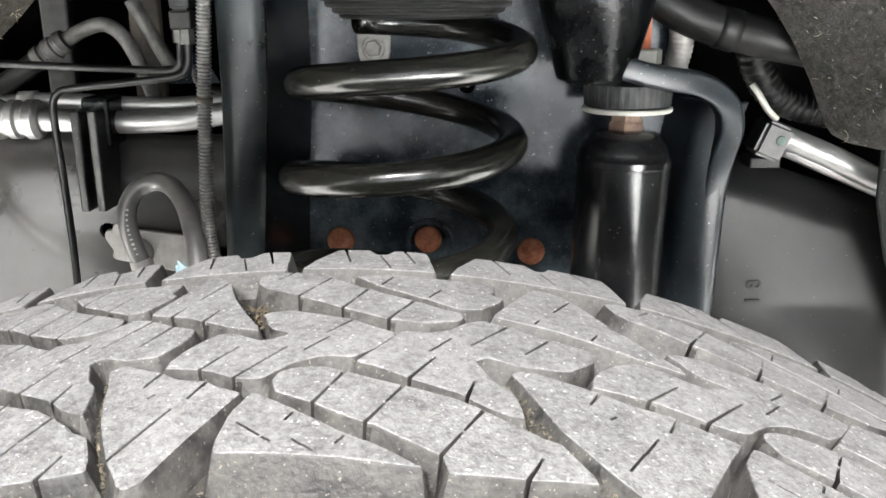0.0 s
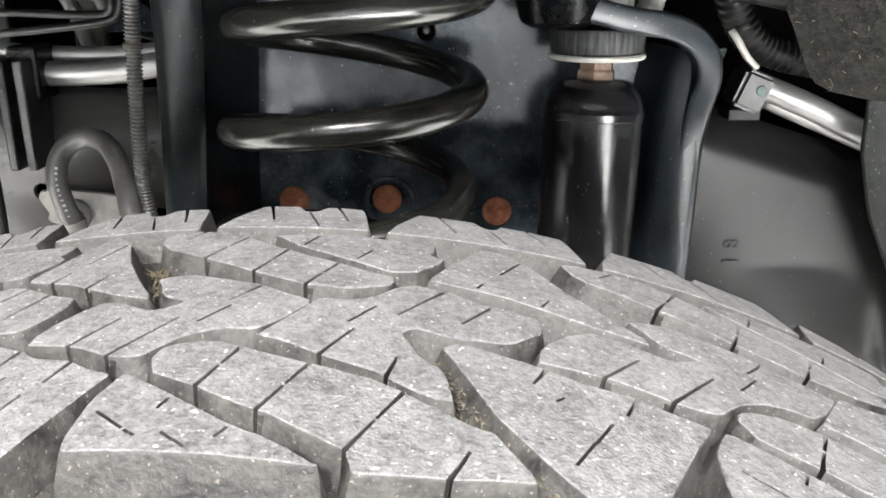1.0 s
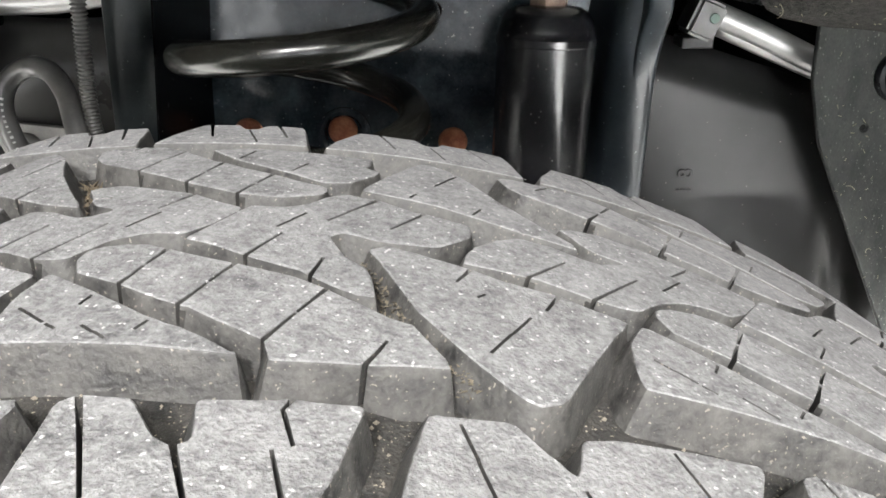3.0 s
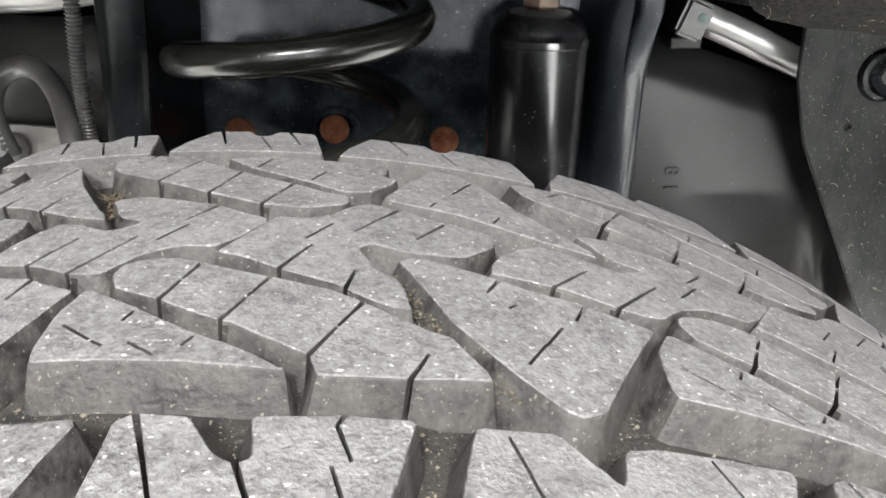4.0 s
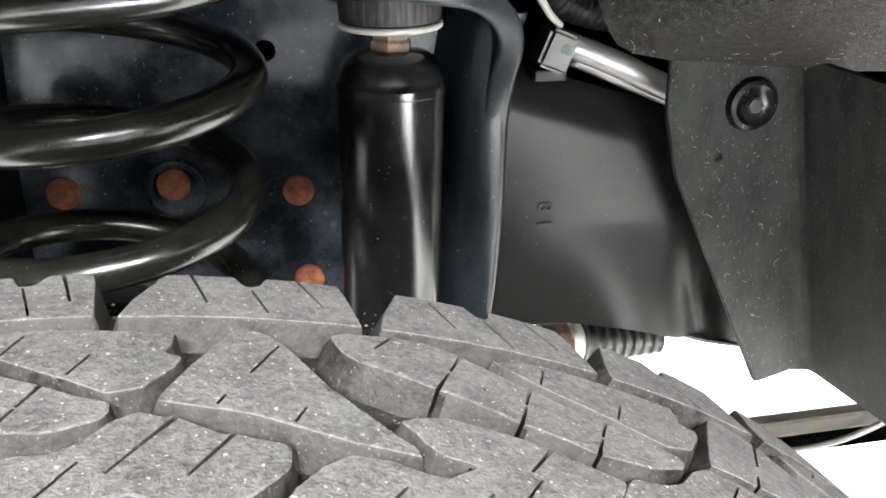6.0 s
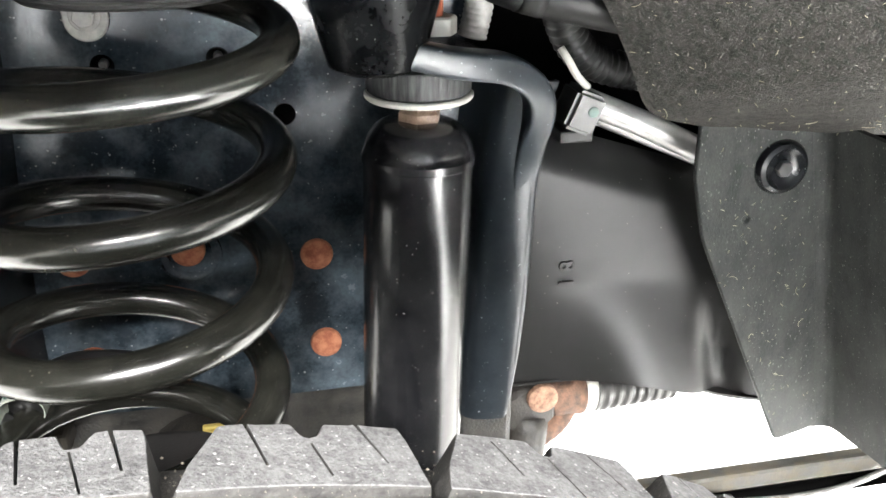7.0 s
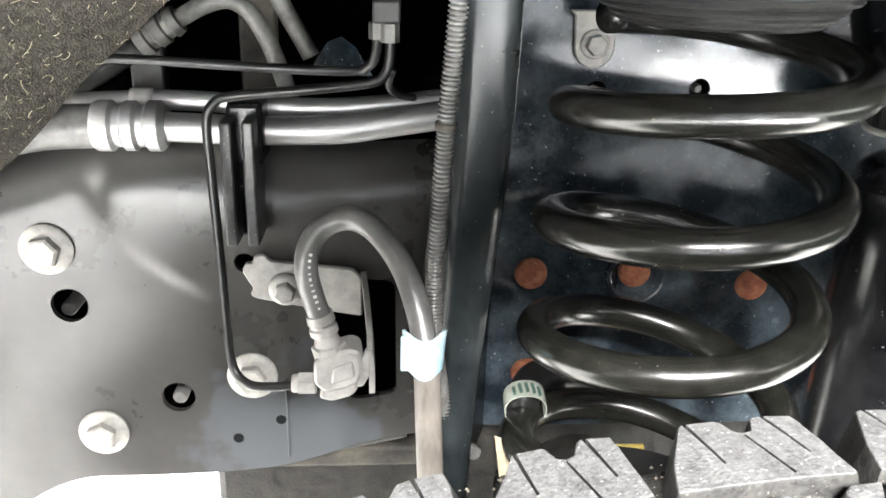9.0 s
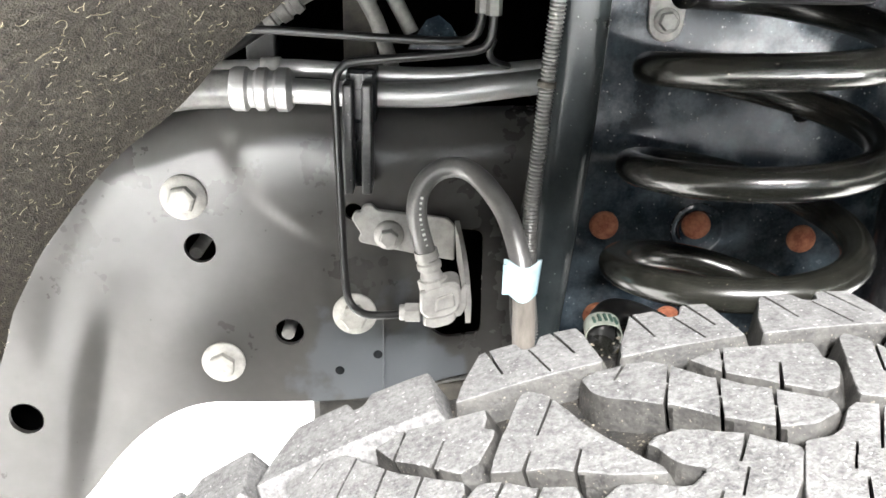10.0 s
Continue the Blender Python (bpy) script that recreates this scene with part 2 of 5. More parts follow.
WORN = surface("worn_grey_paint", (0.012, 0.0125, 0.013), (0.075, 0.074, 0.070), 55, 500, (0.30, 0.5), bump=0.15, lo=0.38, hi=0.76,
               specks=(0.25, 0.24, 0.22), speck_at=0.72, speck_scale=420)
EDGE = surface("black_pressed_edge_paint", (0.008, 0.0092, 0.0105), (0.034, 0.037, 0.039), 40, 500, (0.32, 0.42), bump=0.04, lo=0.42, hi=0.80, gloss=0.4, grain=0.3,
               specks=(0.25, 0.24, 0.22), speck_at=0.75, speck_scale=420)
# near black: bay, arch cover and hole backs carry their shade as colour
DARK = surface("near_black", (0.0004, 0.0004, 0.0004), (0.0015, 0.0015, 0.0015), 10, 90, (0.8, 0.95), bump=0.2, gloss=0.0)

# ---- mesh helpers ----
def mesh_from(name, verts, faces, mat, smooth=False):
    me = bpy.data.meshes.new(name)
    me.from_pydata([tuple(v) for v in verts], [], faces)
    me.materials.append(mat)
    if smooth:
        me.polygons.foreach_set("use_smooth", [True] * len(me.polygons))
    me.update()
    return me


def part(name, data, mat, parent=None, label=""):
    """Links a bmesh or mesh as one object under a thing or a part."""
    if isinstance(data, bmesh.types.BMesh):
        me = bpy.data.meshes.new(name)
        data.to_mesh(me)
        data.free()
        me.materials.append(mat)
        data = me
    ob = new(name, data)
    if parent is not None:
        ob.parent = parent
        ob.matrix_parent_inverse = parent.matrix_basis.inverted()
    if label:
        ob["label"] = label
    return ob


def thing(name, at, label, category, group="", kind=""):
    ob = new(name)
    ob.location = at
    ob.empty_display_size = 0.02
    bpy.context.view_layer.update()
    return tagged(ob, label, category, group, kind)


def smooth_path(points, step=0.004):
    """Catmull-Rom through the points, evenly resampled."""
    p = [Vector(q) for q in points]
    p = [p[0] * 2 - p[1]] + p + [p[-1] * 2 - p[-2]]
    out = []
    for i in range(1, len(p) - 2):
        count = max(2, int((p[i + 1] - p[i]).length / step))
        for k in range(count):
            t = k / count
            a, b, c, d = p[i - 1], p[i], p[i + 1], p[i + 2]
            out.append(0.5 * (2 * b + (c - a) * t + (2 * a - 5 * b + 4 * c - d) * t * t + (3 * b - a - 3 * c + d) * t ** 3))
    out.append(p[-2])
    return out


def sweep(name, path, radius, mat, segs=14, wave=None):
    """A round bar along a path with closed ends; wave(i, n) scales the radius along it."""
    n = len(path)
    side, verts, faces = None, [], []
    for i, q in enumerate(path):
        way = (path[min(i + 1, n - 1)] - path[max(i - 1, 0)]).normalized()
        if side is None:
            side = way.orthogonal().normalized()
        side = (side - way * side.dot(way)).normalized()
        up = way.cross(side)
        r = radius * (wave(i, n) if wave else 1)
        for k in range(segs):
            a = 2 * math.pi * k / segs
            verts.append(q + (side * math.cos(a) + up * math.sin(a)) * r)
    for i in range(n - 1):
        for k in range(segs):
            k2 = (k + 1) % segs
            faces.append((i * segs + k, i * segs + k2, (i + 1) * segs + k2, (i + 1) * segs + k))
    faces.append(tuple(range(segs - 1, -1, -1)))
    faces.append(tuple(range((n - 1) * segs, n * segs)))
    return mesh_from(name, verts, faces, mat, True)


def lip(name, path, half, deep, mat, segs=24):
    """A pressed edge along a path: a rounded square section, half(f) wide to each side and deep along y."""
    n, verts, faces = len(path), [], []
    for i, q in enumerate(path):
        way = (path[min(i + 1, n - 1)] - path[max(i - 1, 0)]).normalized()
        back = Vector((0, 1, 0))
        back = (back - way * back.dot(way)).normalized()
        out = way.cross(back)
        w = half(i / (n - 1))
        for k in range(segs):
            c, d = math.cos(2 * math.pi * k / segs), math.sin(2 * math.pi * k / segs)
            verts.append(q + out * w * math.copysign(abs(c) ** 0.36, c) + back * min(deep, w * 1.4) * math.copysign(abs(d) ** 0.36, d))
    for i in range(n - 1):
        for k in range(segs):
            k2 = (k + 1) % segs
            faces.append((i * segs + k, i * segs + k2, (i + 1) * segs + k2, (i + 1) * segs + k))
    faces += [tuple(range(segs - 1, -1, -1)), tuple(range((n - 1) * segs, n * segs))]
    return mesh_from(name, verts, faces, mat, True)


def tube(name, points, radius, mat, parent=None, label="", segs=14, step=0.004, wave=None):
    return part(name, sweep(name, smooth_path(points, step), radius, mat, segs, wave), mat, parent, label)


def lathe(name, profile, mat, m, segs=40):
    """Turns (radius, height) round z and lays it by the pose m; sharp where the profile bends hard."""
    verts, faces = [], []
    for r, h in profile:
        for k in range(segs):
            a = 2 * math.pi * k / segs
            verts.append(m @ Vector((r * math.cos(a), r * math.sin(a), h)))
    for i in range(len(profile) - 1):
        for k in range(segs):
            k2 = (k + 1) % segs
            faces.append((i * segs + k, i * segs + k2, (i + 1) * segs + k2, (i + 1) * segs + k))
    me = mesh_from(name, verts, faces, mat, True)
    me.set_sharp_from_angle(angle=radians(38))
    return me


def hexagon(name, radius, low, high, mat, m, chamfer=0.12):
    verts, faces = [], []
    rings = [(radius, low), (radius, high - radius * 0.10), (radius * (1 - chamfer), high)]
    for r, h in rings:
        for k in range(6):
            a = math.pi / 3 * k
            verts.append(m @ Vector((r * math.cos(a), r * math.sin(a), h)))
    for i in range(2):
        for k in range(6):
            faces.append((i * 6 + k, i * 6 + (k + 1) % 6, (i + 1) * 6 + (k + 1) % 6, (i + 1) * 6 + k))
    faces.append(tuple(range(12, 18)))
    return mesh_from(name, verts, faces, mat)


def filled(loops):
    """Triangles over a flat outline with holes: points and faces."""
    bm = bmesh.new()
    edges = []
    for loop in loops:
        vs = [bm.verts.new((p[0], p[1], 0)) for p in loop]
        edges += [bm.edges.new((vs[i], vs[(i + 1) % len(vs)])) for i in range(len(vs))]
    bm.verts.index_update()
    bmesh.ops.triangle_fill(bm, use_beauty=True, edges=edges, normal=(0, 0, 1))
    bm.verts.index_update()
    pts = [v.co.copy() for v in bm.verts]
    tris = []
    for f in bm.faces:
        idx = [v.index for v in f.verts]
        tris.append(idx if f.normal.z > 0 else idx[::-1])
    bm.free()
    return pts, tris


def area2(loop):
    return sum(loop[i][0] * loop[(i + 1) % len(loop)][1] - loop[(i + 1) % len(loop)][0] * loop[i][1] for i in range(len(loop)))


def rounded(loop, r, count=3):
    """An outline with its corners rounded."""
    out = []
    for i in range(len(loop)):
        a, b, c = Vector(loop[i - 1][:2]), Vector(loop[i][:2]), Vector(loop[(i + 1) % len(loop)][:2])
        d1, d2 = min(r, (a - b).length * 0.4), min(r, (c - b).length * 0.4)
        p, q = b + (a - b).normalized() * d1, b + (c - b).normalized() * d2
        for k in range(count + 1):
            t = k / count
            out.append(p * (1 - t) ** 2 + b * 2 * t * (1 - t) + q * t * t)
    return out


def inset(loop, d):
    """An outline moved inwards by d (anticlockwise loops)."""
    out = []
    n = len(loop)
    for i in range(n):
        a, b, c = Vector(loop[i - 1][:2]), Vector(loop[i][:2]), Vector(loop[(i + 1) % n][:2])
        e1, e2 = (b - a), (c - b)
        if e1.length < 1e-9 or e2.length < 1e-9:
            out.append(b)
            continue
        n1, n2 = Vector((-e1.y, e1.x)).normalized(), Vector((-e2.y, e2.x)).normalized()
        m = n1 + n2
        m = m.normalized() if m.length > 1e-6 else n1
        out.append(b + m * min(d / max(m.dot(n1), 0.4), d * 2))
    return out


def plate(name, loops, y, thick, mat, parent, label="", corner=0.003, edge=0.0012, bend=None):
    """A steel plate facing -y: (x, z) outline with holes, rounded edges, thickness towards +y. bend(x, z): how far a point lies back."""
    loops = [rounded(l, corner) for l in loops]
    loops = [l if (area2(l) > 0) == (i == 0) else l[::-1] for i, l in enumerate(loops)]
    inner = [inset(l, edge) for l in loops]
    pts, tris = filled(inner)
    back = bend or (lambda x, z: 0.0)
    verts = [Vector((p.x, y + back(p.x, p.y), p.y)) for p in pts]
    faces = [tuple(t) for t in tris]
    for l, il in zip(loops, inner):
        base = len(verts)
        k = len(l)
        for p in il:
            verts.append(Vector((p[0], y + back(p[0], p[1]), p[1])))
        for p in l:
            verts.append(Vector((p[0], y + edge + back(p[0], p[1]), p[1])))
        for p in l:
            verts.append(Vector((p[0], y + thick + back(p[0], p[1]), p[1])))
        for r in range(2):
            for i in range(k):
                j = (i + 1) % k
                faces.append((base + r * k + i, base + (r + 1) * k + i, base + (r + 1) * k + j, base + r * k + j))
    base = len(verts)
    verts += [Vector((p.x, y + thick + back(p.x, p.y), p.y)) for p in pts]
    faces += [tuple(base + i for i in t[::-1]) for t in tris]
    me = mesh_from(name, verts, faces, mat)
    return part(name, me, mat, parent, label)


def circle(x, z, r, n=20):
    return [(x + r * math.cos(2 * math.pi * k / n), z + r * math.sin(2 * math.pi * k / n)) for k in range(n)]


def box(name, lo, hi, mat, parent=None, label="", bevel=0.002):
    bm = bmesh.new()
    bmesh.ops.create_cube(bm, size=1)
    for v in bm.verts:
        v.co = Vector([(a + b) / 2 + (b - a) * c for a, b, c in zip(lo, hi, v.co)])
    if bevel:
        bmesh.ops.bevel(bm, geom=bm.edges[:], offset=bevel, segments=2, affect="EDGES", profile=0.5)
    return part(name, bm, mat, parent, label)


def sheet(name, rows, thick, mat, parent=None, label="", smooth=True):
    """A thin shell over a grid of points (rows of equal length), thickened along its normals."""
    h, w = len(rows), len(rows[0])
    g = [[Vector(p) for p in r] for r in rows]
    verts = [p for r in g for p in r]
    norms = []
    for i in range(h):
        for k in range(w):
            a = g[min(i + 1, h - 1)][k] - g[max(i - 1, 0)][k]
            b = g[i][min(k + 1, w - 1)] - g[i][max(k - 1, 0)]
            norms.append(a.cross(b).normalized())
    verts = verts + [p + q * thick for p, q in zip(verts, norms)]
    n = h * w
    faces = []
    for i in range(h - 1):
        for k in range(w - 1):
            a, b, c, d = i * w + k, i * w + k + 1, (i + 1) * w + k + 1, (i + 1) * w + k
            faces += [(a, b, c, d), (n + d, n + c, n + b, n + a)]
    rim = [(0, k) for k in range(w)] + [(i, w - 1) for i in range(1, h)] + [(h - 1, k) for k in range(w - 2, -1, -1)] + [(i, 0) for i in range(h - 2, 0, -1)]
    for (a, b), (c, d) in zip(rim, rim[1:] + rim[:1]):
        p, q = a * w + b, c * w + d
        faces.append((q, p, n + p, n + q))
    me = mesh_from(name, verts, faces, mat, smooth)
    me.set_sharp_from_angle(angle=radians(50))
    return part(name, me, mat, parent, label)


AHEAD = Matrix.Rotation(radians(90), 4, "X")  # turns +z of a lathe or bolt towards -y


def facing(x, y, z, turn=0.0):
    return Matrix.Translation((x, y, z)) @ AHEAD @ Matrix.Rotation(radians(turn), 4, "Z")


# ---- the hall ----
def slab(name, lo, hi, mat, label, category):
    ob = box(name, lo, hi, mat, None, label, 0)
    return tagged(ob, label, category, kind="structure")


GROUND = -0.034
slab("floor", (-5, -5, GROUND - 0.1), (5, 5, GROUND), CONCRETE, "pale smooth concrete workshop floor under the vehicle", "floor")
slab("wall_north", (-5, 5, GROUND - 0.1), (5, 5.15, 3.6), WALL, "plain pale painted workshop wall", "wall")
slab("wall_south", (-5, -5.15, GROUND - 0.1), (5, -5, 3.6), BACK_WALL, "unseen closing wall, darkened to keep reflections dim", "wall")
slab("wall_east", (5, -5.15, GROUND - 0.1), (5.15, 5.15, 3.6), WALL, "plain pale painted workshop wall", "wall")
slab("wall_west", (-5.15, -5.15, GROUND - 0.1), (-5, 5.15, 3.6), WALL, "plain pale painted workshop wall", "wall")
slab("ceiling", (-5.15, -5.15, 3.6), (5.15, 5.15, 3.7), WALL, "plain pale workshop ceiling", "ceiling")

# ---- the tyre ----
TYRE_R, TYRE_X, TYRE_Y, TYRE_TOP, STEER, CAMBER, CROWN = 0.42, -0.0303, 0.19, 0.8090, -0.048, 0.0538, 0.6456
PITCHES = [(-3, -0.283), (-2, -0.190), (-1.16, -0.111), (-0.5, -0.0447), (0, -0.0045), (1, 0.1195), (2, 0.2845), (22, 2.356)]
TREAD_DEPTH = 0.0092


def along(phase):
    """Arc length of a pitch phase; the pitches differ in length, as on any quiet tread."""
    for (p0, s0), (p1, s1) in zip(PITCHES, PITCHES[1:]):
        if phase <= p1:
            break
    return s0 + (phase - p0) * (s1 - s0) / (p1 - p0)


def turned(a, r, u):
    """World place of a point of the wheel: angle from its top, radius and width."""
    x = r * math.sin(a)
    return Vector((TYRE_X + x * math.cos(STEER) + u * math.sin(STEER), TYRE_Y - x * math.sin(STEER) + u * math.cos(STEER), TYRE_TOP - TYRE_R + r * math.cos(a) + CAMBER * u))


def on_tyre(s, u, h=0.0):
    """World place of a point at arc s, width u and height h over the tread."""
    return turned(s / TYRE_R, TYRE_R - CROWN * u * u + h, u)


def fall(u):
    """How far the shoulder drops away beside the tread."""
    return 40 * max(0.0, abs(u) - 0.086) ** 2


def resampled(loop, step):
    out = []
    for i in range(len(loop)):
        a, b = Vector(loop[i]), Vector(loop[(i + 1) % len(loop)])
        count = max(1, int((b - a).length / step))
        out += [a.lerp(b, k / count) for k in range(count)]
    return out


def inside(loop, q):
    hit = False
    for i in range(len(loop)):
        a, b = loop[i - 1], loop[i]
        if (a[1] > q[1]) != (b[1] > q[1]) and q[0] < a[0] + (q[1] - a[1]) * (b[0] - a[0]) / (b[1] - a[1]):
            hit = not hit
    return hit


def slit(a, b, width=0.0007):
    a, b = Vector(a), Vector(b)
    d = (b - a).normalized()
    n = Vector((-d.y, d.x)) * width / 2
    m1, m2 = a.lerp(b, 0.47), a.lerp(b, 0.53)
    k = n.normalized() * random.uniform(-0.0001, 0.0001)
    return [a - n, m1 - n + k, m2 - n - k, b - n, b + n, m2 + n - k, m1 + n + k, a + n]


def mouth(loop, tip, end, most=0.005):
    """Where a slit from tip through end leaves the outline: (edge, place), or None when the edge is farther than most."""
    d = (end - tip).normalized()
    best = None
    for i in range(len(loop)):
        p, q = loop[i], loop[(i + 1) % len(loop)]
        e = q - p
        det = d.x * -e.y + d.y * e.x
        if abs(det) < 1e-9:
            continue
        w = p - tip
        k, f = (w.x * -e.y + w.y * e.x) / det, (d.x * w.y - d.y * w.x) / det
        if 0 <= f <= 1 and k > 0.001 and (best is None or k < best[0]):
            best = (k, i, p + e * f)
    if best is None or best[0] > (end - tip).length + most:
        return None
    return best[1], best[2]


def notched(loop, soft, slits, width=0.00075):
    """Cuts slits that reach the edge into an outline. soft: 1 on plain edges, 0 inside a slit."""
    closed = []
    for a, b in slits:
        a, b = Vector(a), Vector(b)
        mid = a.lerp(b, 0.5)
        ends = [mouth(loop, mid, e) for e in (a, b)]
        if not any(ends):
            closed.append((a, b))
            continue
        for n, hit in enumerate(ends):
            if hit is None:
                continue
            i, place = hit
            far, near = (b, a) if n == 0 else (a, b)
            tip = mid.lerp(near, 0.02) if ends[0] and ends[1] else far
            d = (place - tip).normalized()
            side = Vector((-d.y, d.x))
            way = (loop[(i + 1) % len(loop)] - loop[i]).normalized()
            if side.dot(way) < 0:
                side = -side
            if abs(side.dot(way)) < 0.35:
                continue
            w = width / 2
            kink = tip.lerp(place, 0.5) + side * random.uniform(-0.0001, 0.0001)
            add = [place - way * w * 1.5, kink - side * w, tip - side * w * 0.8, tip + side * w * 0.8, kink + side * w, place + way * w * 1.5]
            keep = [k for k in range(len(loop)) if (loop[k] - place).length > 0.0018 or soft[k] < 1]
            before = [k for k in keep if k <= i]
            after = [k for k in keep if k > i]
            loop = [loop[k] for k in before] + add + [loop[k] for k in after]
            soft = [soft[k] for k in before] + [0, 0, 0, 0, 0, 0] + [soft[k] for k in after]
    return loop, soft, closed


def shrunk(loop, soft, d, least):
    """Inset with its own distance at each point."""
    full, small = inset(loop, d), inset(loop, least)
    return [b.lerp(a, k) for a, b, k in zip(full, small, soft)]


def crossing(loop):
    """True when an outline crosses itself."""
    n = len(loop)

    def turn(p, q, r):
        return (q[0] - p[0]) * (r[1] - p[1]) - (q[1] - p[1]) * (r[0] - p[0])

    for i in range(n):
        a, b = loop[i], loop[(i + 1) % n]
        for j in range(i + 2, n):
            if (j + 1) % n == i:
                continue
            c, d = loop[j], loop[(j + 1) % n]
            if turn(a, b, c) * turn(a, b, d) < 0 and turn(c, d, a) * turn(c, d, b) < 0:
                return True
    return False


def block_mesh(outline, slits):
    """One tread block: (s, u) outline in metres, cut by narrow slits, with a softened edge and sloping walls."""
    if area2(outline) < 0:
        outline = outline[::-1]
    lift = random.uniform(-0.0003, 0.0003)
    plain = resampled(inset(rounded(outline, 0.0013, 2), 0.0003), 0.006)
    plain = [p + Vector((random.uniform(-1, 1), random.uniform(-1, 1))) * 0.00018 for p in plain]
    outer, soft, closed = plain, [1.0] * len(plain), []
    for n in range(len(slits)):
        got, ease, rest = notched(outer, soft, [slits[n]])
        if rest or crossing(got) or crossing(shrunk(got, ease, 0.0006, 0.0001)):
            closed.append(slits[n])
        else:
            outer, soft = got, ease
    rim = 0.0006 if crossing(shrunk(outer, soft, 0.0009, 0.0001)) else 0.0009
    top, brow = shrunk(outer, soft, rim, 0.0001), shrunk(outer, soft, 0.00032, 0.00005)
    foot = shrunk(outer, soft, -0.0014, 0.0)
    cuts, safe = [], inset(plain, 0.0014)
    for a, b in closed:
        a, b = Vector(a), Vector(b)
        for _ in range(6):
            if all(inside(safe, a.lerp(b, k / 8)) for k in range(9)):
                cuts.append(slit(a, b))
                break
            a, b = a.lerp(b, 0.1), b.lerp(a, 0.1)
    cuts = [c if area2(c) < 0 else c[::-1] for c in cuts]
    while True:
        pts, tris = filled([top] + cuts)
        got = sum(abs((pts[b] - pts[a]).cross(pts[c] - pts[a]).z) for a, b, c in tris)
        want = abs(area2(top)) - sum(abs(area2(c)) for c in cuts)
        if not cuts or abs(got - want) < 0.01 * want:
            break
        cuts.pop()
    if abs(got - want) > 0.02 * want and slits:
        return block_mesh(outline, [])
    verts, faces = [on_tyre(p.x, p.y, lift) for p in pts], [tuple(t) for t in tris]
    rings = [(top, lift), (brow, lift - 0.00026), (outer, lift - 0.0010), (foot, -TREAD_DEPTH - 0.001)]
    k, b = len(outer), len(verts)
    for loop, h in rings:
        verts += [on_tyre(p[0], p[1], h - (fall(p[1]) if h < -0.005 else 0.0)) for p in loop]
    for r in range(3):
        for i in range(k):
            j = (i + 1) % k
            faces.append((b + r * k + i, b + (r + 1) * k + i, b + (r + 1) * k + j, b + r * k + j))
    for c in cuts:
        b, k = len(verts), len(c)
        verts += [on_tyre(p[0], p[1], lift) for p in c] + [on_tyre(p[0], p[1], -0.006) for p in c]
        for i in range(k):
            j = (i + 1) % k
            faces.append((b + i, b + k + i, b + k + j, b + j))
    return verts, faces, len(tris) + len(outer)


# The blocks of one pitch: (phase, millimetres across), and the slits in each.
def wedge_block():
    return ([(.001, -20.3), (.016, -20.4), (.099, -27.8), (.200, -37.1), (.236, -39.4), (.298, -44.2), (.345, -49.2), (.205, -47.1), (.051, -45.7), (-.048, -45.4), (-.053, -40.5), (-.040, -29.3), (-.017, -23.7)],
            [((.103, -27.2), (.075, -35.7)), ((.206, -36.6), (.171, -44.0)), ((-.005, -33.7), (.046, -39.0)), ((.050, -39.4), (.068, -41.2)), ((.098, -39.7), (.150, -45.0))])


def long_block():
    return ([(.047, -21.6), (.032, -15.5), (.039, -10.9), (.066, -9.0), (.106, -7.8), (.146, -8.2), (.179, -10.6), (.298, -16.6), (.402, -20.6), (.450, -25.3), (.495, -28.5), (.548, -33.2), (.595, -35.4), (.640, -45.4),
             (.648, -49.2), (.520, -50.3), (.376, -51.0), (.367, -44.3), (.293, -39.4), (.233, -34.0), (.183, -31.3), (.128, -26.5)],
            [((.179, -10.3), (.127, -25.9)), ((.298, -16.6), (.230, -33.5)), ((.450, -25.9), (.370, -44.0)), ((.550, -42.0), (.518, -49.7))])


def forked_block():
    return ([(.188, -4.7), (.205, -0.6), (.264, 11.8), (.287, 16.4), (.348, 16.4), (.391, 19.0), (.435, 25.6), (.476, 28.8), (.538, 26.1), (.629, 20.1), (.730, 16.9), (.731, 13.1), (.721, 8.1), (.649, -0.4), (.602, -1.0),
             (.545, -1.0), (.508, 0.6), (.470, 2.1), (.452, -0.2), (.482, -9.3), (.515, -12.8), (.528, -17.0), (.538, -26.8), (.500, -26.4), (.462, -24.0), (.412, -18.6), (.308, -12.2), (.243, -7.6)],
            [((.400, 12.6), (.349, 3.3)), ((.363, 0.5), (.306, -12.4)), ((.441, 8.9), (.540, 25.6)), ((.561, 7.3), (.634, 19.9)), ((.442, -10.9), (.420, -20.5))])


def spear_block():
    return ([(.512, -5.6), (.554, -2.4), (.599, -4.2), (.644, -6.3), (.706, -9.6), (.767, -12.6), (.860, -15.3), (.925, -18.3), (.977, -20.3), (.982, -22.0), (.933, -30.6), (.873, -42.0), (.815, -54.0), (.770, -57.0),
             (.740, -55.0), (.694, -48.5), (.647, -40.5), (.597, -31.0), (.560, -20.0), (.538, -12.5)],
            [((.706, -9.2), (.671, -16.6)), ((.862, -15.0), (.824, -23.2)), ((.792, -27.1), (.708, -42.2)), ((.704, -22.2), (.720, -20.3))])


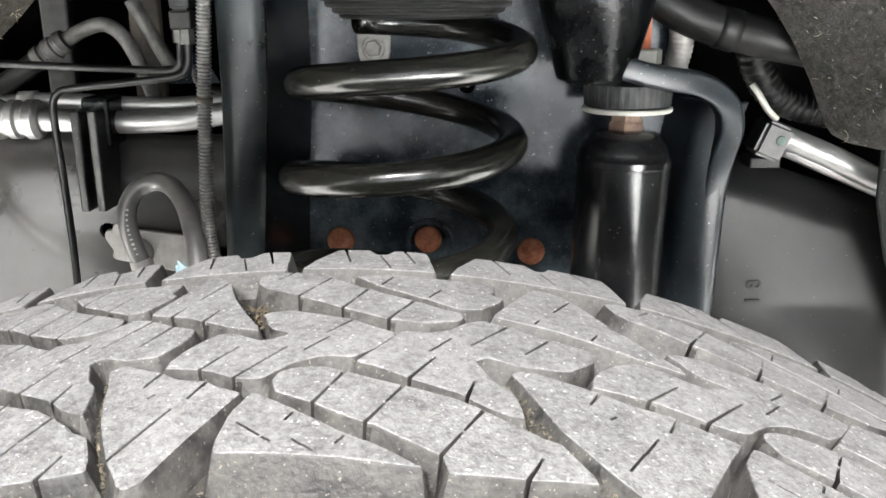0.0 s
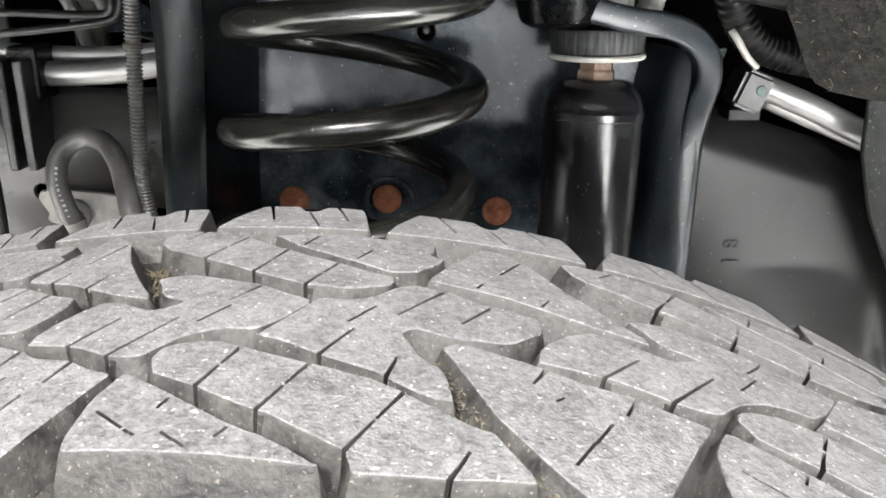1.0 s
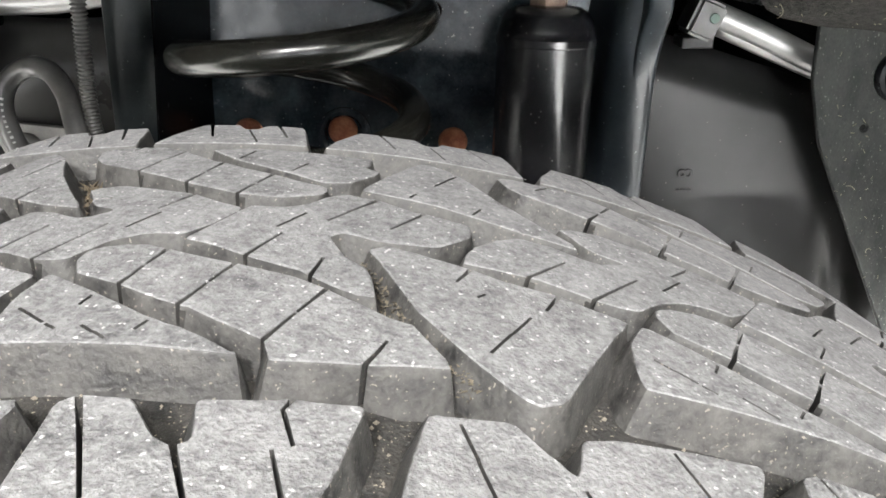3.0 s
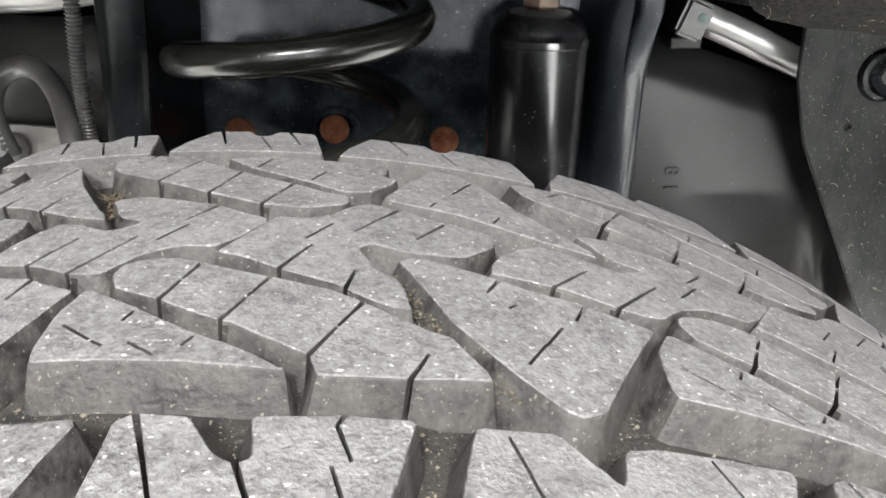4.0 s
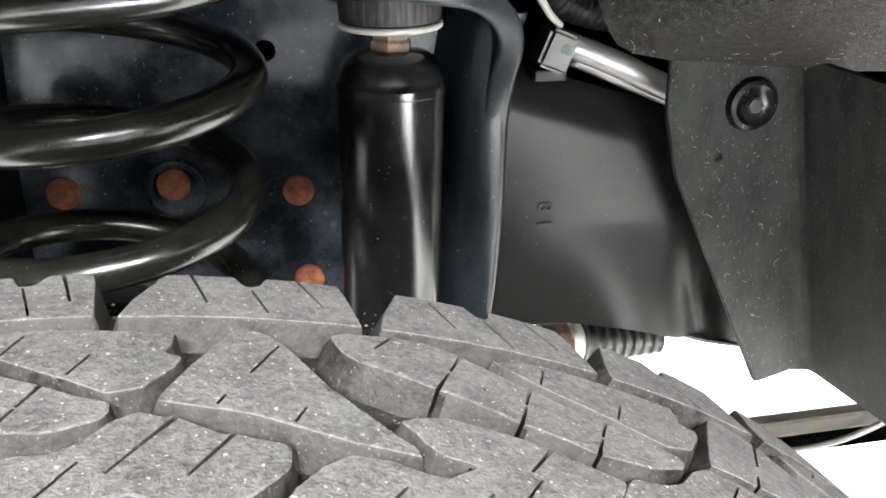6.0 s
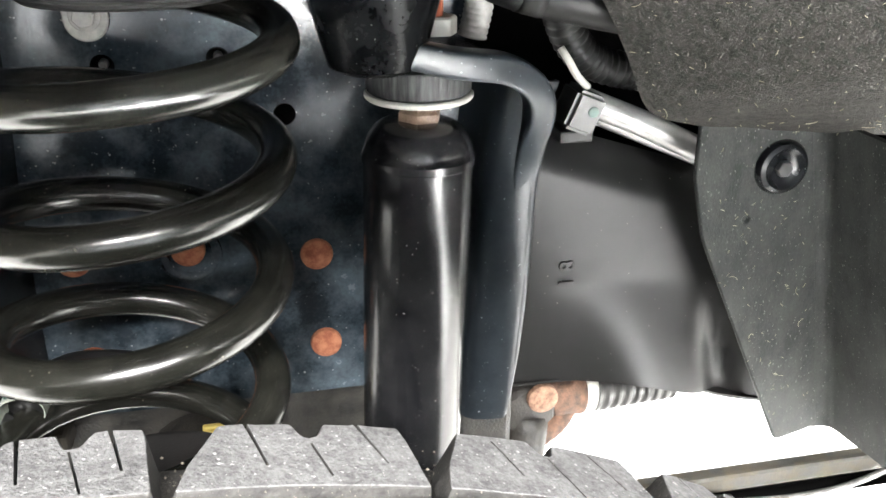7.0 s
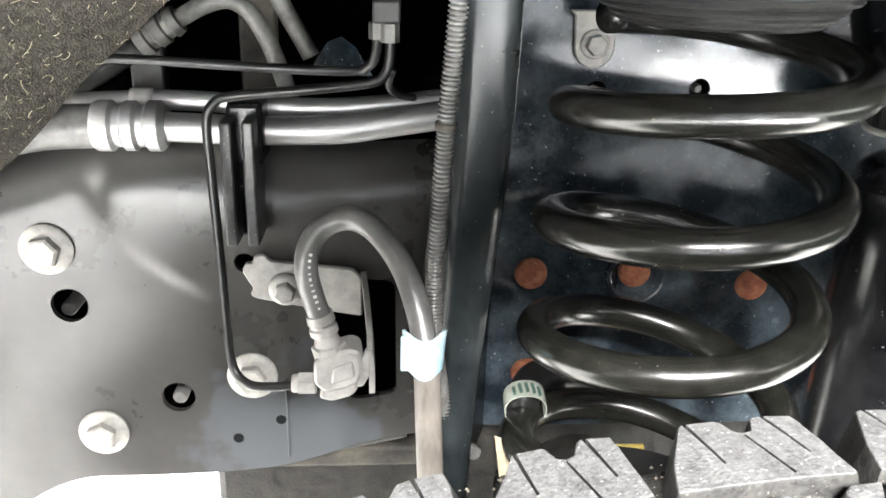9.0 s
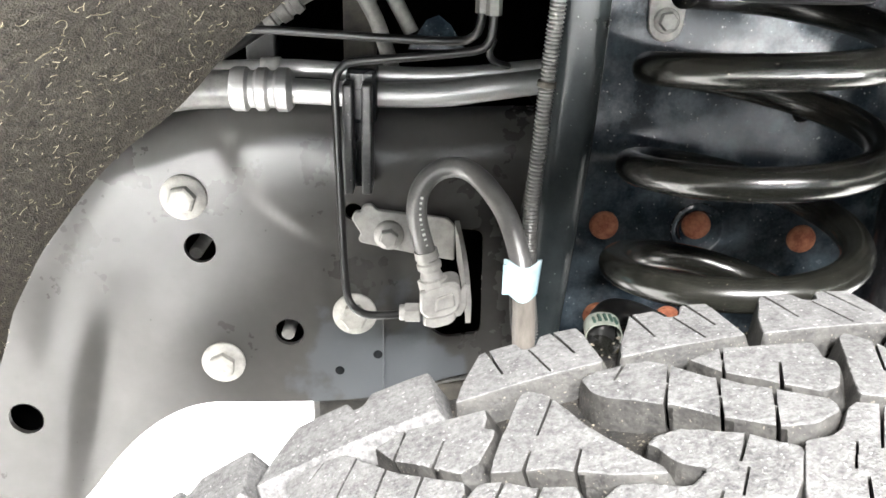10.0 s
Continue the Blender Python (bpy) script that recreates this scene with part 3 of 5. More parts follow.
def hooked_block():
    return ([(.687, -6.7), (.695, -1.8), (.718, 3.7), (.767, 10.2), (.820, 14.4), (.889, 13.0), (.953, 9.4), (.986, 8.6), (1.034, 12.4), (.998, 14.2), (.968, 17.4), (.945, 23.4), (.924, 26.4), (.959, 28.8), (1.019, 30.0),
             (1.052, 28.6), (1.095, 27.0), (1.171, 22.6), (1.247, 16.8), (1.281, 14.5), (1.273, 11.5), (1.231, 2.7), (1.186, -3.0), (1.150, -2.0), (1.116, -2.8), (1.073, -5.8), (1.040, -10.4), (1.018, -14.2), (.975, -14.6),
             (.927, -13.2), (.869, -10.6), (.817, -8.3)],
            [((.907, 4.4), (.817, -7.6)), ((1.045, 4.1), (.935, -12.6)), ((1.170, 21.6), (1.118, 12.5)), ((1.129, 10.1), (1.081, 1.3))])


def fin_block():
    return ([(.500, 30.8), (.510, 34.8), (.562, 47.3), (.632, 62.6), (.669, 64.9), (.714, 61.2), (.738, 57.4), (.774, 49.0), (.812, 39.1), (.861, 30.4), (.908, 22.7), (.948, 17.2), (.957, 13.0), (.834, 16.4), (.736, 21.6),
             (.669, 25.4), (.600, 27.8)],
            [((.736, 57.0), (.660, 40.8)), ((.630, 35.1), (.598, 28.0)), ((.767, 30.5), (.731, 22.2))])


def oval_block():
    return ([(-.150, 54.0), (-.168, 62.4), (-.130, 65.7), (.042, 65.4), (.106, 59.0), (.194, 48.8), (.313, 38.9), (.435, 31.5), (.439, 27.6), (.424, 24.6), (.346, 20.9), (.261, 22.0), (.151, 29.3), (.029, 40.0), (-.117, 49.4)],
            [((-.029, 64.2), (-.073, 57.7)), ((.093, 58.9), (.028, 41.6)), ((.197, 48.0), (.143, 30.8)), ((.313, 38.6), (.257, 23.4))])


def flag_block():
    return ([(.149, 60.9), (.245, 64.4), (.380, 63.0), (.535, 61.0), (.530, 54.3), (.516, 51.5), (.550, 49.6), (.542, 45.5), (.483, 35.6), (.423, 33.6), (.362, 38.8), (.298, 44.1), (.219, 50.6)],
            [((.260, 62.4), (.224, 51.0)), ((.387, 51.8), (.346, 41.2))])


def near_shoulder():
    return ([(.119, -61.0), (.145, -59.8), (.219, -60.2), (.261, -69.0), (.286, -71.4), (.299, -70.6), (.294, -60.6), (.388, -59.9), (.521, -60.4), (.524, -62.0), (.488, -76.4), (.446, -88.2), (.400, -104), (.060, -104), (.070, -90.0),
             (.096, -82.4)],
            [((.147, -59.8), (.199, -81.7)), ((.175, -82.6), (.215, -100)), ((.284, -71.0), (.342, -92.5)), ((.424, -59.9), (.411, -62.9)), ((.411, -62.9), (.430, -71.0)), ((.404, -71.8), (.441, -89.6)), ((.287, -82.7), (.262, -95))])


def near_shoulder_twin():
    return ([(.596, -61.4), (.614, -60.5), (.724, -60.4), (.775, -68.0), (.796, -71.0), (.813, -62.4), (.875, -60.8), (1.074, -60.2), (1.080, -62.4), (1.050, -72.0), (1.009, -85.6), (.955, -104), (.535, -104), (.571, -92.0), (.581, -84.4),
             (.552, -83.2), (.573, -72.0)],
            [((.642, -60.8), (.689, -81.8)), ((.670, -83.5), (.700, -99)), ((.798, -72.8), (.850, -91)), ((.956, -62.3), (.985, -71.8)), ((.958, -72.8), (.991, -84.5))])


def pitch_blocks():
    return [make() for make in (wedge_block, long_block, forked_block, spear_block, hooked_block, fin_block, oval_block, flag_block, near_shoulder, near_shoulder_twin)]


def shoulder_starts():
    """Arc places at which the blocks of the inner shoulder row begin, round the whole tyre."""
    near = [-0.150, -0.098, -0.054, -0.005, 0.046, 0.114, 0.190]
    rest = 34
    gap = (2 * math.pi * TYRE_R - (near[-1] - near[0])) / rest
    return near + [near[-1] + gap * k for k in range(1, rest + 1)]


def shoulder_block(a, b):
    w = b - a - 0.005
    m = a + 0.009 + (w - 0.009) * 0.46
    outline = [(a, .069), (a + .003, .080), (a + .0105, .0970), (m - .003, .0975), (m - .0005, .0905), (m + .0025, .0910), (m + .005, .0975), (a + w - .002, .0970),
               (a + w - .001, .092), (a + w + .001, .069)]
    cuts = [((m + .0005, .089), (m + .005, .0715)), ((a + w * .30, .094), (a + w * .36, .078)), ((a + w * .78, .095), (a + w * .86, .079))]
    return outline, cuts


def grit(tyre, fields):
    """Grains, straw bits and sand lying in the grooves, as one part."""
    verts, faces = [], []
    while len(faces) < 8 * 1500:
        s, u = random.uniform(-0.28, 0.42), random.uniform(-0.10, 0.10)
        if any(inside(loop, (s, u)) for loop in fields):
            continue
        r = random.uniform(0.0002, 0.0006) * (1 if random.random() < 0.97 else 1.4)
        q = on_tyre(s, u, -TREAD_DEPTH + r * 0.4)
        b = len(verts)
        for d in ((1, 0, 0), (-1, 0, 0), (0, 1, 0), (0, -1, 0), (0, 0, 1), (0, 0, -1)):
            verts.append(q + Vector(d) * r * random.uniform(0.6, 1.4))
        faces += [(b + x, b + y, b + z) for x, y, z in ((0, 2, 4), (2, 1, 4), (1, 3, 4), (3, 0, 4), (2, 0, 5), (1, 2, 5), (3, 1, 5), (0, 3, 5))]
    ob = part("groove_grit", mesh_from("groove_grit", verts, faces, GRIT), GRIT, tyre, "tan sand and grit caught in the grooves")
    ob["kind"] = "stuff"


def mud_clump(tyre):
    """A plug of dry mud and chaff wedged in a groove."""
    verts, faces = [], []
    for k in range(150):
        f = random.random() ** 1.6
        s, u = -0.0050 - 0.011 * f + random.gauss(0, 0.0010), 0.0185 + 0.026 * f + random.gauss(0, 0.0012)
        h = -TREAD_DEPTH + random.random() * (0.0085 - 0.004 * f)
        q = on_tyre(s, u, h)
        d = Vector((random.gauss(0, 0.6), random.gauss(0, 0.6), random.gauss(0.4, 0.6))).normalized()
        n = d.orthogonal().normalized()
        w, length = random.uniform(0.0003, 0.0009), random.uniform(0.0012, 0.0040)
        b = len(verts)
        m = d.cross(n)
        verts += [q + n * w, q - n * w * 0.5 + m * w * 0.8, q - n * w * 0.5 - m * w * 0.8, q + d * length]
        faces += [(b, b + 1, b + 3), (b + 1, b + 2, b + 3), (b + 2, b, b + 3), (b + 2, b + 1, b)]
    ob = part("mud_clump", mesh_from("mud_clump", verts, faces, MUD), MUD, tyre, "brown plug of dry mud and chaff in a groove")
    ob["kind"] = "stuff"


def wall_chaff(tyre):
    """Tan chips of chaff and sand stuck to the wall of each spear block along the wide groove."""
    side = [(.512, -5.6), (.538, -12.5), (.560, -20.0), (.597, -31.0), (.647, -40.5), (.694, -48.5)]
    verts, faces = [], []
    for unit in range(-2, 4):
        path = [Vector((along(a + unit), b / 1000)) for a, b in side]
        for k in range(800):
            f = random.random() * (len(path) - 1.001)
            i = int(f)
            p, way = path[i].lerp(path[i + 1], f - i), (path[i + 1] - path[i]).normalized()
            deep = 1 - random.random() ** 1.5 * 0.75
            off = Vector((-way.y, way.x))
            off = (off if off.x < 0 else -off) * (0.0014 * deep + random.uniform(0.0, 0.0005))
            q = on_tyre(p.x + off.x, p.y + off.y, -TREAD_DEPTH * deep)
            r, b = random.uniform(0.00015, 0.00055), len(verts)
            long = Vector((random.gauss(0, 1), random.gauss(0, 1), random.gauss(0, 1))).normalized() * r * random.uniform(1, 3)
            for d in ((1, 0, 0), (-0.5, 0.8, 0), (-0.5, -0.8, 0)):
                verts.append(q + Vector(d) * r * random.uniform(0.5, 1.2))
            verts.append(q + long)
            faces += [(b, b + 1, b + 3), (b + 1, b + 2, b + 3), (b + 2, b, b + 3), (b + 2, b + 1, b)]
    ob = part("wall_chaff", mesh_from("wall_chaff", verts, faces, CHAFF), CHAFF, tyre, "tan chaff and sand stuck to groove walls")
    ob["kind"] = "stuff"


def build_tyre():
    base = Vector((TYRE_X, TYRE_Y, GROUND))
    tyre = thing("tyre", base, "dusty grey all-terrain truck tyre with chunky siped tread blocks", "tyre")
    prof = []
    for k in range(25):
        u = -0.112 + 0.224 * k / 24
        prof.append((u, TYRE_R - CROWN * u * u - TREAD_DEPTH - fall(u)))
    side = [(0.121, 0.370), (0.130, 0.335), (0.126, 0.29), (0.112, 0.25), (0.104, 0.232)]
    prof = [(-u, r) for u, r in reversed(side)] + prof + side
    segs, verts, faces = 180, [], []
    for u, r in prof:
        for k in range(segs):
            a = 2 * math.pi * k / segs
            verts.append(turned(a, r, u))
    for i in range(len(prof) - 1):
        for k in range(segs):
            j = (k + 1) % segs
            faces.append((i * segs + k, i * segs + j, (i + 1) * segs + j, (i + 1) * segs + k))
    part("carcass", mesh_from("carcass", verts, faces, CARCASS, True), CARCASS, tyre, "near-black rubber grooves and sidewalls, groove shade in the colour")
    rest_v, rest_f, fields = [], [], []

    def lay(outline, cuts, near):
        if near:
            fields.append(outline)
        v, f, worn = block_mesh(outline, cuts if near else [])
        if near:
            me = mesh_from("tread_block", v, f, TREAD, True)
            me.set_sharp_from_angle(angle=radians(32))
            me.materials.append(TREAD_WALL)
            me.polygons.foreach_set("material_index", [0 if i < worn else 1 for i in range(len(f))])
            part("tread_block", me, TREAD, tyre)
        else:
            o = len(rest_v)
            rest_v.extend(v)
            rest_f.extend([tuple(o + i for i in t) for t in f])

    for unit in range(-3, 22):
        for outline, cuts in pitch_blocks():
            to = lambda q: (along(q[0] + unit), q[1] / 1000)  # noqa: E731
            lay([to(q) for q in outline], [(to(a), to(b)) for a, b in cuts], unit <= 3)
    starts = shoulder_starts()
    for a, b in zip(starts, starts[1:]):
        lay(*shoulder_block(a, b), a < 0.45)

    ob = part("far_tread", mesh_from("far_tread", rest_v, rest_f, TREAD), TREAD, tyre)
    ob["kind"] = "stuff"
    grit(tyre, fields)
    wall_chaff(tyre)
    mud_clump(tyre)
    m = Matrix.Translation((TYRE_X, TYRE_Y, TYRE_TOP - TYRE_R)) @ Matrix.Rotation(-STEER, 4, "Z") @ Matrix.Rotation(radians(90) - CAMBER, 4, "X")
    part("wheel_rim", lathe("wheel_rim", [(0.236, -0.102), (0.222, -0.098), (0.212, -0.05), (0.205, 0.04), (0.13, 0.05), (0.05, 0.052), (0.001, 0.052), (0.001, 0.062),
                                          (0.05, 0.062), (0.13, 0.060), (0.212, 0.052), (0.222, 0.098), (0.236, 0.102)], BLACK, m, 64), BLACK, tyre, "plain black steel rim")
    return tyre


build_tyre()

# ---- the spring tower and the frame ----
def flange_bolt(name, x, y, z, label, big=0.017, turn=0.0, mat=None):
    mat = mat or ZINC
    ob = thing(name, (x, y, z), label, "bolt", "bolts on the frame")
    m = facing(x, y, z, turn)
    part("flange", lathe("flange", [(0.0, 0.0), (big, 0.0), (big, 0.0016), (big * 0.93, 0.0028), (big * 0.66, 0.0040), (0.0, 0.0040)], mat, m, 32), mat, ob)
    part("head", hexagon("head", big * 0.62, 0.0034, 0.0100, mat, m, 0.18), mat, ob)
    return ob


def plug(x, y, z, r=0.0095):
    ob = thing("rusty_plug", (x, y, z), "round rusty steel plug in the dark spring tower plate", "plug", "rusty plugs of the tower")
    part("cap", lathe("cap", [(0.0, 0.004), (r * 0.7, 0.0038), (r * 0.95, 0.0022), (r, 0.0), (r, -0.004)], RUST, facing(x, y, z), 28), RUST, ob)
    return ob


def tower_y(z):
    """Depth of the tower's back plate: its lower part stands a little forward over a soft bend."""
    f = min(1.0, max(0.0, (0.832 - z) / 0.055))
    return 0.552 - 0.0045 * f * f * (3 - 2 * f)


def punch(face, loops):
    """Cuts (x, z) outlines through a sheet that faces -y."""
    for loop in loops:
        bm = bmesh.new()
        f = bm.faces.new([bm.verts.new((p[0], 0.50, p[1])) for p in loop])
        ex = bmesh.ops.extrude_face_region(bm, geom=[f])
        bmesh.ops.translate(bm, verts=[v for v in ex["geom"] if isinstance(v, bmesh.types.BMVert)], vec=(0, 0.12, 0))
        bmesh.ops.recalc_face_normals(bm, faces=bm.faces[:])
        tool = part("cutter", bm, BLACK)
        mod = face.modifiers.new("cut", "BOOLEAN")
        mod.operation, mod.object, mod.solver = "DIFFERENCE", tool, "EXACT"
        bpy.context.view_layer.update()
        got = bpy.data.meshes.new_from_object(face.evaluated_get(bpy.context.evaluated_depsgraph_get()))
        face.modifiers.clear()
        face.data = got
        bpy.data.objects.remove(tool)


def build_tower():
    t = thing("spring_tower", (0.04, 0.55, 0.64), "blue-black painted steel spring tower welded to the frame", "spring tower")
    rows = []
    for k in range(66):
        z = 0.637 + (0.96 - 0.637) * k / 65
        right = 0.132 + 0.018 * min(1.0, (z - 0.634) / 0.196)
        rows.append([(-0.10 + (right + 0.10) * i / 40, tower_y(z) + 0.0006 * noise.noise(Vector((i * 0.17, k * 0.13, 3.0))), z) for i in range(41)])
    back = sheet("back_plate", rows, 0.004, ECOAT, t, "scuffed blue-black back plate")
    punch(back, [circle(-0.039, 0.843, 0.006), circle(0.018, 0.845, 0.006), circle(0.050, 0.814, 0.006)])
    # left wall of the box: a folded flange standing towards the wheel
    rows, inner = [], []
    for k in range(25):
        z = 0.635 + (0.96 - 0.635) * k / 24
        lean = -0.106 + 0.006 * min(1.0, max(0.0, (z - 0.70) / 0.15))
        wide = 0.0205 + (0.004 * (z - 0.80) / 0.13 if z > 0.80 else -0.008 * (0.80 - z) / 0.16)
        edge = lean - 0.020 + wide
        rows.append([(lean - 0.020 + f * wide, y, z) for f, y in ((0.0, 0.485), (0.024, 0.4715), (0.10, 0.4675), (0.26, 0.4665), (0.74, 0.4665), (0.90, 0.4677), (1.0, 0.4705))])
        inner.append([(edge + 0.0001, 0.4708, z), (edge + 0.0017, 0.480, z), (edge + 0.0055, 0.51, z), (lean + 0.012, 0.553, z)])
    sheet("left_flange", rows, -0.003, FLANGE, t, "green-black folded flange with worn edges")
    # separate black sheet: paints this face as lying in shadow
    sheet("flange_side", inner, -0.003, BLACK, t, "inner side of the flange, its shade put in as black")
    rows = []
    for k in range(25):
        f = k / 24
        z = 0.634 + (0.838 - 0.634) * f
        x = 0.166 + 0.012 * f ** 0.6 + 0.006 * max(0.0, (z - 0.785) / 0.045) ** 2
        rows.append([(x - 0.033, 0.5525, z), (x - 0.030, 0.535, z), (x - 0.026, 0.514, z), (x - 0.023, 0.5065, z), (x - 0.018, 0.5030, z), (x - 0.010, 0.5015, z), (x - 0.002, 0.5008, z), (x + 0.001, 0.5020, z)])
    sheet("right_wing", rows, 0.003, WING, t, "blue-black side wing with a rounded edge")
    # shelf that carries the top of the damper, with a rolled front edge that runs on into the wing
    rows = []
    for k in range(11):
        f = k / 10
        rows.append([(0.094, 0.470 + 0.080 * f, 0.8615), (0.1077, 0.470 + 0.080 * f, 0.8605), (0.120, 0.471 + 0.079 * f, 0.857), (0.134, 0.473 + 0.077 * f, 0.8545), (0.1485, 0.477 + 0.073 * f, 0.852),
                     (0.162, 0.483 + 0.067 * f, 0.8455), (0.172, 0.490 + 0.060 * f, 0.836), (0.1775, 0.497 + 0.052 * f, 0.824)])
    sheet("shelf", rows, 0.004, BLACK, t, "black pressed shelf over the damper")
    edge = smooth_path([(0.086, 0.469, 0.8630), (0.098, 0.4695, 0.8625), (0.1077, 0.470, 0.8605), (0.120, 0.471, 0.8572), (0.134, 0.473, 0.8546), (0.1485, 0.477, 0.852), (0.162, 0.483, 0.8455),
                        (0.1715, 0.490, 0.8355), (0.1755, 0.497, 0.8225), (0.1740, 0.5050, 0.8045), (0.1715, 0.5088, 0.7800), (0.1700, 0.5092, 0.73), (0.1668, 0.5092, 0.68), (0.1610, 0.5092, 0.636)], 0.004)
    part("rolled_edge", lip("rolled_edge", edge, lambda f: 0.0064 + 0.0026 * min(f, 0.5), 0.0075, WING), WING, t, "blue-black pressed edge of the shelf and wing")
    part("post", lathe("post", [(0.0, 0.852), (0.016, 0.8522), (0.0215, 0.855), (0.0235, 0.862), (0.0262, 0.872), (0.0305, 0.888), (0.0340, 0.905), (0.036, 0.97), (0.0, 0.97)], POST,
                       Matrix.Translation((0.0905, 0.480, 0)), 40), POST, t, "glossy black tapering post")
    rows = []
    for k in range(9):
        f = k / 8
        rows.append([(0.090 + 0.034 * g, 0.4700 + 0.0015 * g + 0.010 * (1 - g) * f, 0.8635 - 0.006 * g + 0.030 * f * (1 - g) ** 2) for g in (0.0, 0.15, 0.3, 0.45, 0.6, 0.8, 1.0)])
    sheet("gusset", rows, 0.003, EDGE, t, "glossy black fillet between post and shelf")
    cup = [(0.0, 0.9045), (0.064, 0.9045), (0.0685, 0.9052), (0.0715, 0.908), (0.0725, 0.913), (0.071, 0.919), (0.064, 0.922), (0.0, 0.922)]
    part("seat_cup", lathe("seat_cup", cup, CUP, Matrix.Translation((-0.0060, 0.4530, 0)), 64), CUP, t, "glossy black upper spring cup")
    m = facing(-0.0076, tower_y(0.7376), 0.7376)
    part("dimple", lathe("dimple", [(0.0175, 0.0), (0.0172, 0.0022), (0.0155, 0.0030), (0.0135, 0.0024), (0.012, 0.0008), (0.011, -0.0005)], ECOAT, m, 36), ECOAT, t,
         "pressed ring round a plug")
    for x, z in ((-0.0690, 0.739), (-0.0085, 0.740), (0.0625, 0.7315), (0.0651, 0.672), (-0.068, 0.674), (-0.020, 0.672)):
        plug(x, tower_y(z) - 0.0005, z)
    nut = thing("weld_nut", (-0.0428, 0.5515, 0.8687), "pale zinc nut on a rounded tab of the tower", "nut")
    tab = [(-0.0570, 0.8860), (-0.0540, 0.8830), (-0.0535, 0.8660)] + [(-0.0428 + 0.0107 * math.cos(a), 0.8665 + 0.0107 * math.sin(a)) for a in [math.pi + math.pi * k / 10 for k in range(11)]]
    tab += [(-0.0321, 0.8660), (-0.0316, 0.8830), (-0.0286, 0.8860)]
    plate("tab", [tab], 0.5485, 0.0025, ZINC, nut, "", 0.001, 0.0008)
    m = facing(-0.0428, 0.5482, 0.8687, 12)
    part("collar", lathe("collar", [(0.0, 0.0016), (0.0070, 0.0016), (0.0078, 0.0008), (0.0078, -0.001)], ZINC, m, 32), ZINC, nut)
    part("nut_body", hexagon("nut_body", 0.0056, 0.001, 0.007, ZINC, m), ZINC, nut)
    for x, z in ((-0.039, 0.843), (0.018, 0.845)):
        stud = thing("stud", (x, 0.556, z), "zinc stud end inside a hole of the tower plate", "stud", "studs in the tower plate")
        part("stud_shank", lathe("stud_shank", [(0.0, 0.006), (0.0018, 0.006), (0.0024, 0.004), (0.0024, 0.0)], DULL, facing(x, 0.560, z), 14), DULL, stud)
        # black backing paints the depth of the hole as shade
        box("backing", (x - 0.010, 0.560, z - 0.010), (x + 0.010, 0.562, z + 0.010), DARK, stud, "black backing that stands for the shade in the hole", 0)


build_tower()


def rail_top(x):
    return 0.806 + 0.010 * math.exp(-((x + 0.27) / 0.06) ** 2) + 0.004 * math.exp(-((x + 0.12) / 0.05) ** 2) - 0.25 * max(0.0, -0.33 - x)


def rail_bottom(x):
    a = 0.601 + 0.030 * (1 / (1 + math.exp(-(x + 0.185) / 0.022)))
    d = max(0.0, -0.325 - x)
    return a - (7.6 * d * d if d < 0.1 else 0.076 + 1.2 * (d - 0.1))


def rail_back(x, z):
    """How the pressed rail swells and folds: depth behind its face."""
    top = rail_top(x)
    y = 0.0
    over = max(0.0, z - (top - 0.030)) / 0.030
    y += 0.026 * (1 - math.sqrt(max(0.0, 1 - over ** 2))) if over < 1 else 0.026
    crease = -0.309 + 0.050 * ((max(0.0, 0.789 - z)) / 0.066) ** 2
    up = max(0.0, min(1.0, (z - 0.712) / 0.035))
    on = max(0.0, min(1.0, (-0.150 - x) / 0.070))
    y -= 0.0050 / (1 + math.exp(-max(-40.0, min(40.0, (x - crease) / 0.0028)))) * up * up * (3 - 2 * up) * on * on * (3 - 2 * on)
    y += 0.00035 * math.sin(47 * x + 23 * z) + 0.00028 * math.sin(71 * z - 38 * x + 1.3)
    y += 0.007 * math.exp(-((x + 0.405 - 0.25 * (z - 0.62)) / 0.017) ** 2) * max(0.0, min(1.0, (0.70 - z) / 0.06))
    y -= 0.0040 * math.exp(-((x + 0.205) / 0.045) ** 2 - ((z - 0.772) / 0.020) ** 2)
    return y


